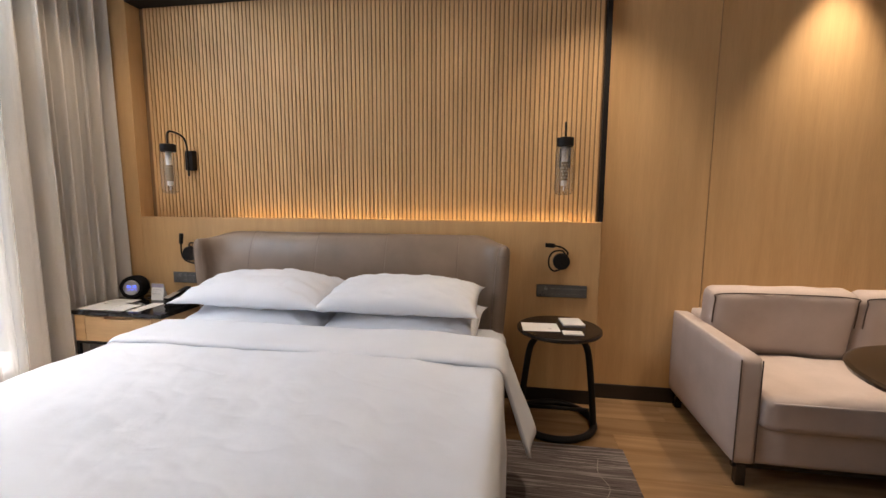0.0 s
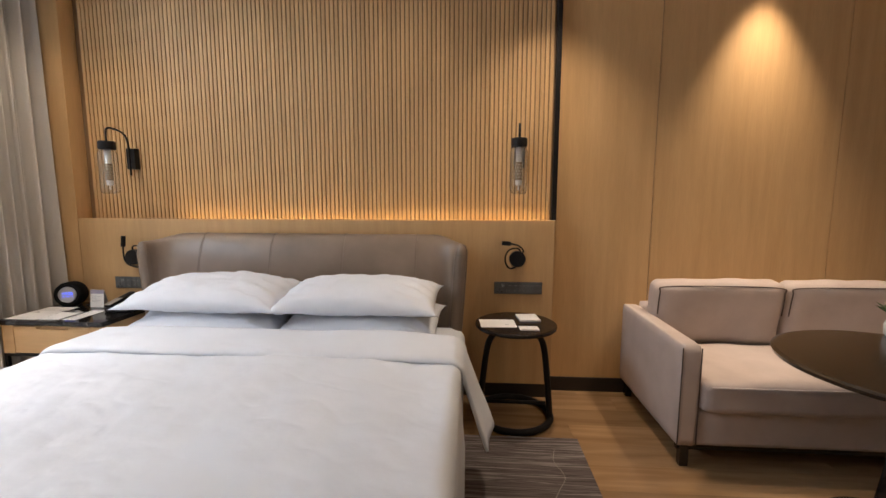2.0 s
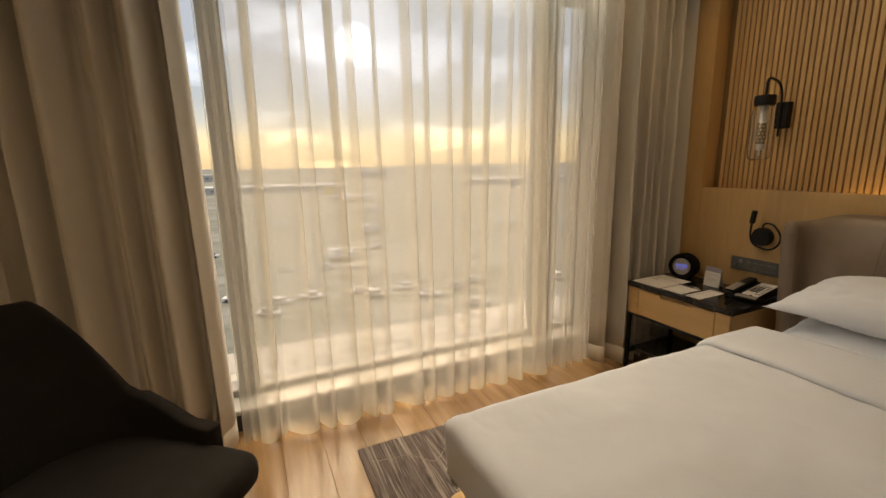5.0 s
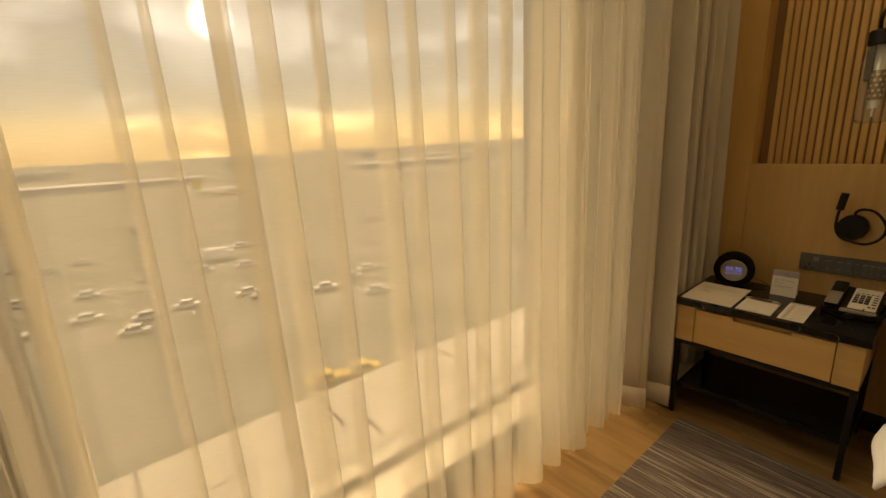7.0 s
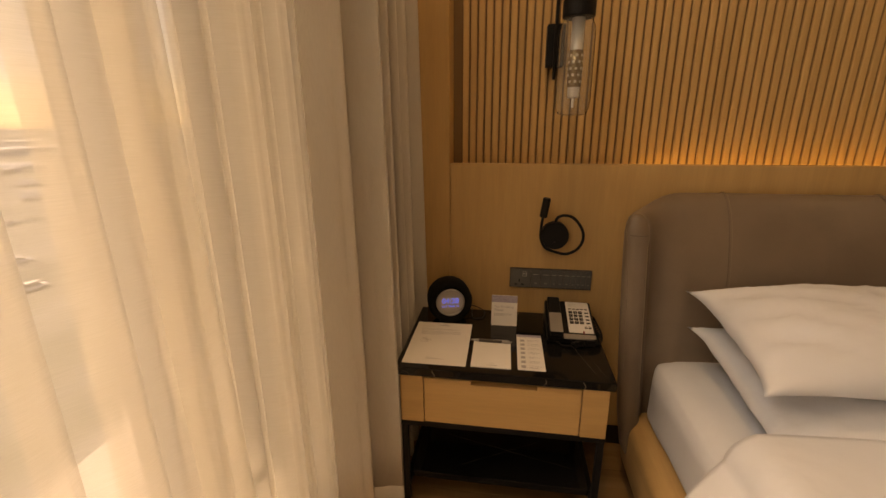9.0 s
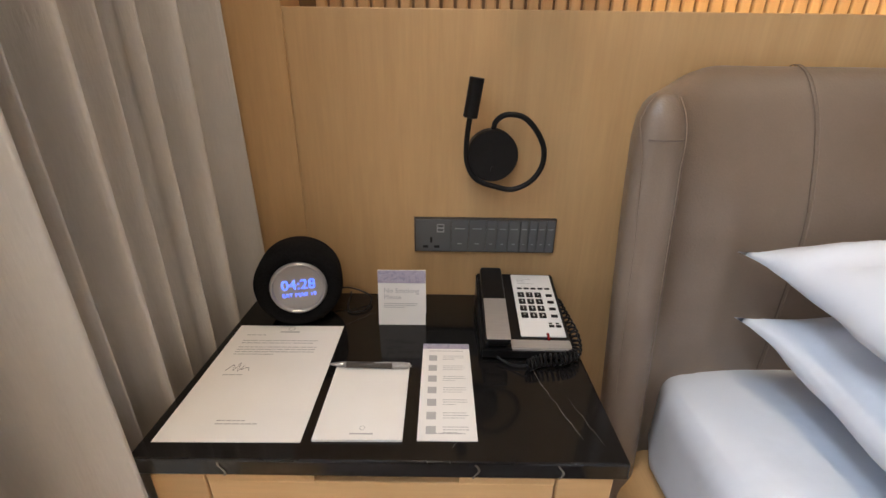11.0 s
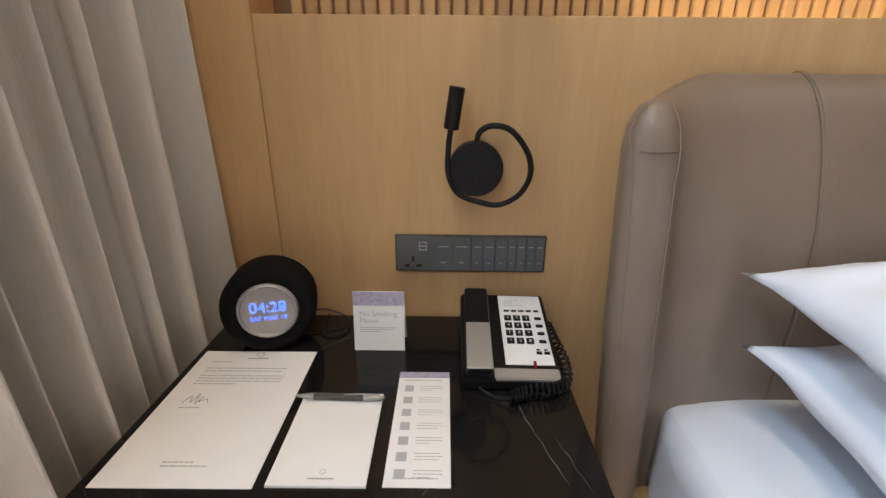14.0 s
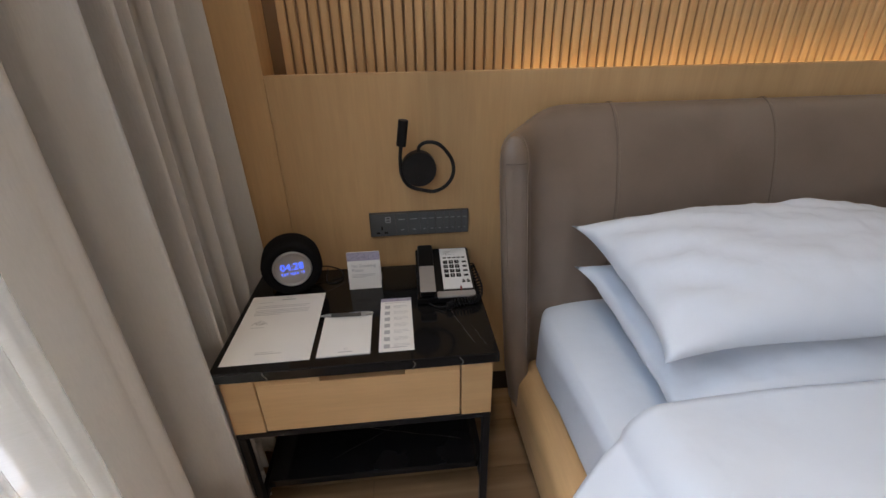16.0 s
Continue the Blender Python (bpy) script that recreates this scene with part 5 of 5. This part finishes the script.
facade = structure("facade_wall", box(-3.05, -2.56, -9.0, 5.0, GZ, -0.2), CONCRETE, "pale outer wall below the window")
ledge = structure("window_ledge", box(-3.12, -2.48, -9.0, 5.0, -0.2, 0.012), CONCRETE, "pale stone ledge outside the window")
rnd = random.Random(11)


def ground_car(x, y, turn, paint, label):
    car = thing("car", label, "car", (x, y, GZ), turn, group="cars on the road below")
    own = box(-2.2, 2.2, -0.88, 0.88, 0.3, 0.85, 0.12, 3)
    part("body", own, paint, car)
    cab = box(-1.25, 1.2, -0.78, 0.78, 0.84, 1.42, 0.0)
    for v in cab.verts:
        if v.co.z > 1.2:
            v.co.x *= 0.68
            v.co.y *= 0.86
    part("cabin", cab, DARK_GLASS, car)
    part("roof", box(-1.0, 0.95, -0.72, 0.72, 1.42, 1.5, 0.03), paint, car)
    for wx in (-1.35, 1.35):
        for wy in (-0.8, 0.8):
            w = part("wheel", lathe([(0.0, -0.1), (0.3, -0.1), (0.32, -0.06), (0.32, 0.06), (0.3, 0.1), (0.0, 0.1)], 16), TYRE, car)
            w.matrix_local = pose(wx, wy, 0.32, 90, 0, 0)
    return car


FAR_GLASS = material("pale_far_glass", (0.3, 0.33, 0.36), 0.25)
YELLOW = textured("yellow_paint", [(0.3, (0.6, 0.4, 0.03)), (0.7, (0.65, 0.45, 0.05))], (1, 1, 1), 2, 3, (0.3, 0.4))
SILVER = textured("silver_paint", [(0.3, (0.58, 0.58, 0.59)), (0.7, (0.66, 0.66, 0.66))], (1, 1, 1), 2, 3, (0.25, 0.35))
for x, y, turn, paint, label in (
    (-140, -14, 78, SILVER, "silver car on the grey road below"), (-140, 60, 70, WHITE_METAL, "white car on the grey road below"), (-135, 72, 72, SILVER, "silver car on the grey road below"),
    (-81, 19, 66, SILVER, "silver car on the grey road below"), (-76, 29, 66, WHITE_METAL, "white car on the grey road below"), (-67, 35, 66, SILVER, "silver car on the grey road below"),
    (-79, -1, 64, SILVER, "silver car on the grey road below"), (-76, 70, 70, WHITE_METAL, "white car on the grey road below"), (-74, 81, 70, SILVER, "silver car on the grey road below"),
    (-130, 28, 80, WHITE_METAL, "white car on the grey road below"), (-130, 34, 80, SILVER, "silver car on the grey road below"),
    (-44.5, 14.2, 74, YELLOW, "yellow taxi parked by the podium"), (-43.4, 18.6, 76, YELLOW, "yellow taxi parked by the podium"),
):
    ground_car(x, y, turn, paint, label)


for row_x, step, first in ((-92, 8.5, -25), (-112, 10.5, -18), (-148, 14, -20)):
    for k in range(11):
        if rnd.random() < 0.75:
            white = rnd.random() < 0.65
            ground_car(row_x + rnd.uniform(-3, 3) + k * 1.5, first + k * step + rnd.uniform(-2, 2), rnd.uniform(68, 84), WHITE_METAL if white else SILVER, "white car on the grey road below" if white else "silver car on the grey road below")


def box_truck(x, y, turn, label):
    truck = thing("box_truck", label, "truck", (x, y, GZ), turn, group="trucks on the apron")
    part("cargo_box", box(-3.4, 1.6, -1.2, 1.2, 0.9, 3.4, 0.06), WHITE_METAL, truck)
    part("cab", box(1.75, 3.4, -1.1, 1.1, 0.6, 2.5, 0.15), SILVER, truck)
    part("windscreen", box(3.3, 3.43, -0.95, 0.95, 1.5, 2.3, 0.02), DARK_GLASS, truck)
    part("chassis", box(-3.3, 3.3, -0.9, 0.9, 0.55, 0.9), TYRE, truck)
    for wx in (-2.4, 2.4):
        for wy in (-1.0, 1.0):
            w = part("wheel", lathe([(0.0, -0.15), (0.42, -0.15), (0.46, -0.1), (0.46, 0.1), (0.42, 0.15), (0.0, 0.15)], 16), TYRE, truck)
            w.matrix_local = pose(wx, wy, 0.46, 90, 0, 0)
    return truck


for x, y, turn in ((-118, 20, 82), (-150, 95, 75), (-160, 40, 88), (-175, 130, 70), (-190, 10, 85), (-200, 85, 80), (-215, 160, 72), (-128, 110, 66), (-230, 60, 84), (-98, 95, 60)):
    box_truck(x, y, turn, "white box truck parked on the airport apron")


def airliner(x, y, turn, stripe, label):
    plane = thing("airliner", label, "airplane", (x, y, GZ), turn, group="parked airliners")
    fus = part("fuselage", lathe([(0.0, -18), (0.5, -17), (1.2, -13), (1.9, -8), (1.95, 10), (1.7, 14), (1.0, 17), (0.0, 18)], 20), WHITE_METAL, plane, smooth=True)
    fus.matrix_local = pose(0, 0, 3.4, 0, 90, 0)
    part("fin", box(-17.5, -13.0, -0.2, 0.2, 4.8, 11.5, 0.1), stripe, plane)
    for s in (-1, 1):
        own = box(-2.5, 2.5, 0.0, 15.0, 2.5, 2.9)
        for v in own.verts:
            if v.co.y > 7:
                v.co.x = v.co.x * 0.35 - 5.0
            v.co.y *= s
        part("wing", own, WHITE_METAL, plane)
        eng = part("engine", lathe([(0.0, -1.6), (0.8, -1.5), (1.0, 0), (0.9, 1.6), (0.0, 1.6)], 14), stripe, plane)
        eng.matrix_local = pose(1.5, s * 5, 1.4, 0, 90, 0)
    for gx, gy in ((12, 0), (-1.5, 2.5), (-1.5, -2.5)):
        part("landing_gear", box(gx - 0.4, gx + 0.4, gy - 0.25, gy + 0.25, 0.0, 2.4, 0.1), TYRE, plane)
    return plane


BLUE_PAINT = textured("blue_paint", [(0.3, (0.03, 0.06, 0.25)), (0.7, (0.05, 0.09, 0.32))], (1, 1, 1), 2, 3, (0.3, 0.4))
airliner(-292, 212, 60, BLUE_PAINT, "white airliner with blue tail parked on the apron")
airliner(-291, 300, 58, YELLOW, "white airliner with yellow tail parked on the apron")
airliner(-309, 66, 75, YELLOW, "white airliner with yellow tail parked on the apron")
for k, (x, y, w, d, h) in enumerate(((-480, 20, 30, 130, 9), (-460, 330, 40, 160, 10), (-520, -190, 30, 150, 9), (-620, 560, 40, 200, 12), (-820, 220, 30, 60, 22), (-900, 520, 40, 60, 25), (-1000, 860, 30, 60, 30), (-900, -60, 40, 80, 18), (-900, 1000, 40, 90, 26))):
    h *= 0.6
    b = thing("terminal_building", "pale low airport building in the distance", "building", (x, y, GZ), rnd.uniform(-8, 8), group="airport buildings")
    part("wall", box(-w / 2, w / 2, -d / 2, d / 2, 0, h), CONCRETE, b)
    part("roof", box(-w / 2 - 1, w / 2 + 1, -d / 2 - 1, d / 2 + 1, h, h + 1.0), WHITE_METAL, b)
    for q in range(int(d // 10)):
        part("window", box(w / 2, w / 2 + 0.2, -d / 2 + q * 10 + 2, -d / 2 + q * 10 + 8, h * 0.35, h * 0.7), FAR_GLASS, b)


def ridge(u, v):
    y = -2600 + 6200 * u
    top = 13 + 13 * (noise.noise(Vector((y * 0.0016, 2.0, 0))) + 0.4 * noise.noise(Vector((y * 0.011, 5.0, 0)))) + 14 * max(0.0, (y - 700) / 1800)
    return (-1900 - 160 * v, y, GZ + max(5, top) * v)


tagged(part("far_hills", sheet(ridge, 180, 6), HAZY_WOODS, smooth=True), "low dark wooded hills along the horizon", "hills", kind="stuff")

# ---- pieces last: ledge slabs and floor planks ----
slab_me = None
for i, (x, depth) in enumerate(((-3.13, 0.335), (-2.792, 0.305))):
    for j in range(17):
        y = -8.9 + j * 0.8 + 0.1 * i
        key = "deep" if i == 0 else "slim"
        if slab_me is None or slab_me[0] != key:
            ob = part("ledge_slab", box(0, depth, 0, 0.785, 0, 0.034, 0.005, 1), ROOFING, ledge)
            slab_me = (key, ob.data)
        else:
            ob = new("ledge_slab", slab_me[1])
            ob.parent = ledge
        ob.location = (x, y, 0.012)
rnd = random.Random(21)
PLW, PLL = 0.185, 1.5
plank_me = {}
y = -4.4
while y < 0.14:
    w = min(PLW, 0.144 - y)
    x = -2.3 - rnd.random() * 1.2
    while x < 4.6:
        a, b = max(x, -2.29), min(x + PLL, 4.6)
        if b - a > 0.02:
            key = (round(b - a, 3), round(w, 3))
            if key not in plank_me:
                ob = part("floor_plank", box(0, key[0] - 0.0006, 0, w - 0.0006, -0.008, 0.0, 0.0006, 1), FLOOR_WOOD, floor)
                plank_me[key] = ob.data
            else:
                ob = new("floor_plank", plank_me[key])
                ob.parent = floor
            ob.location = (a, y, 0.0)
        x += PLL
    y += PLW
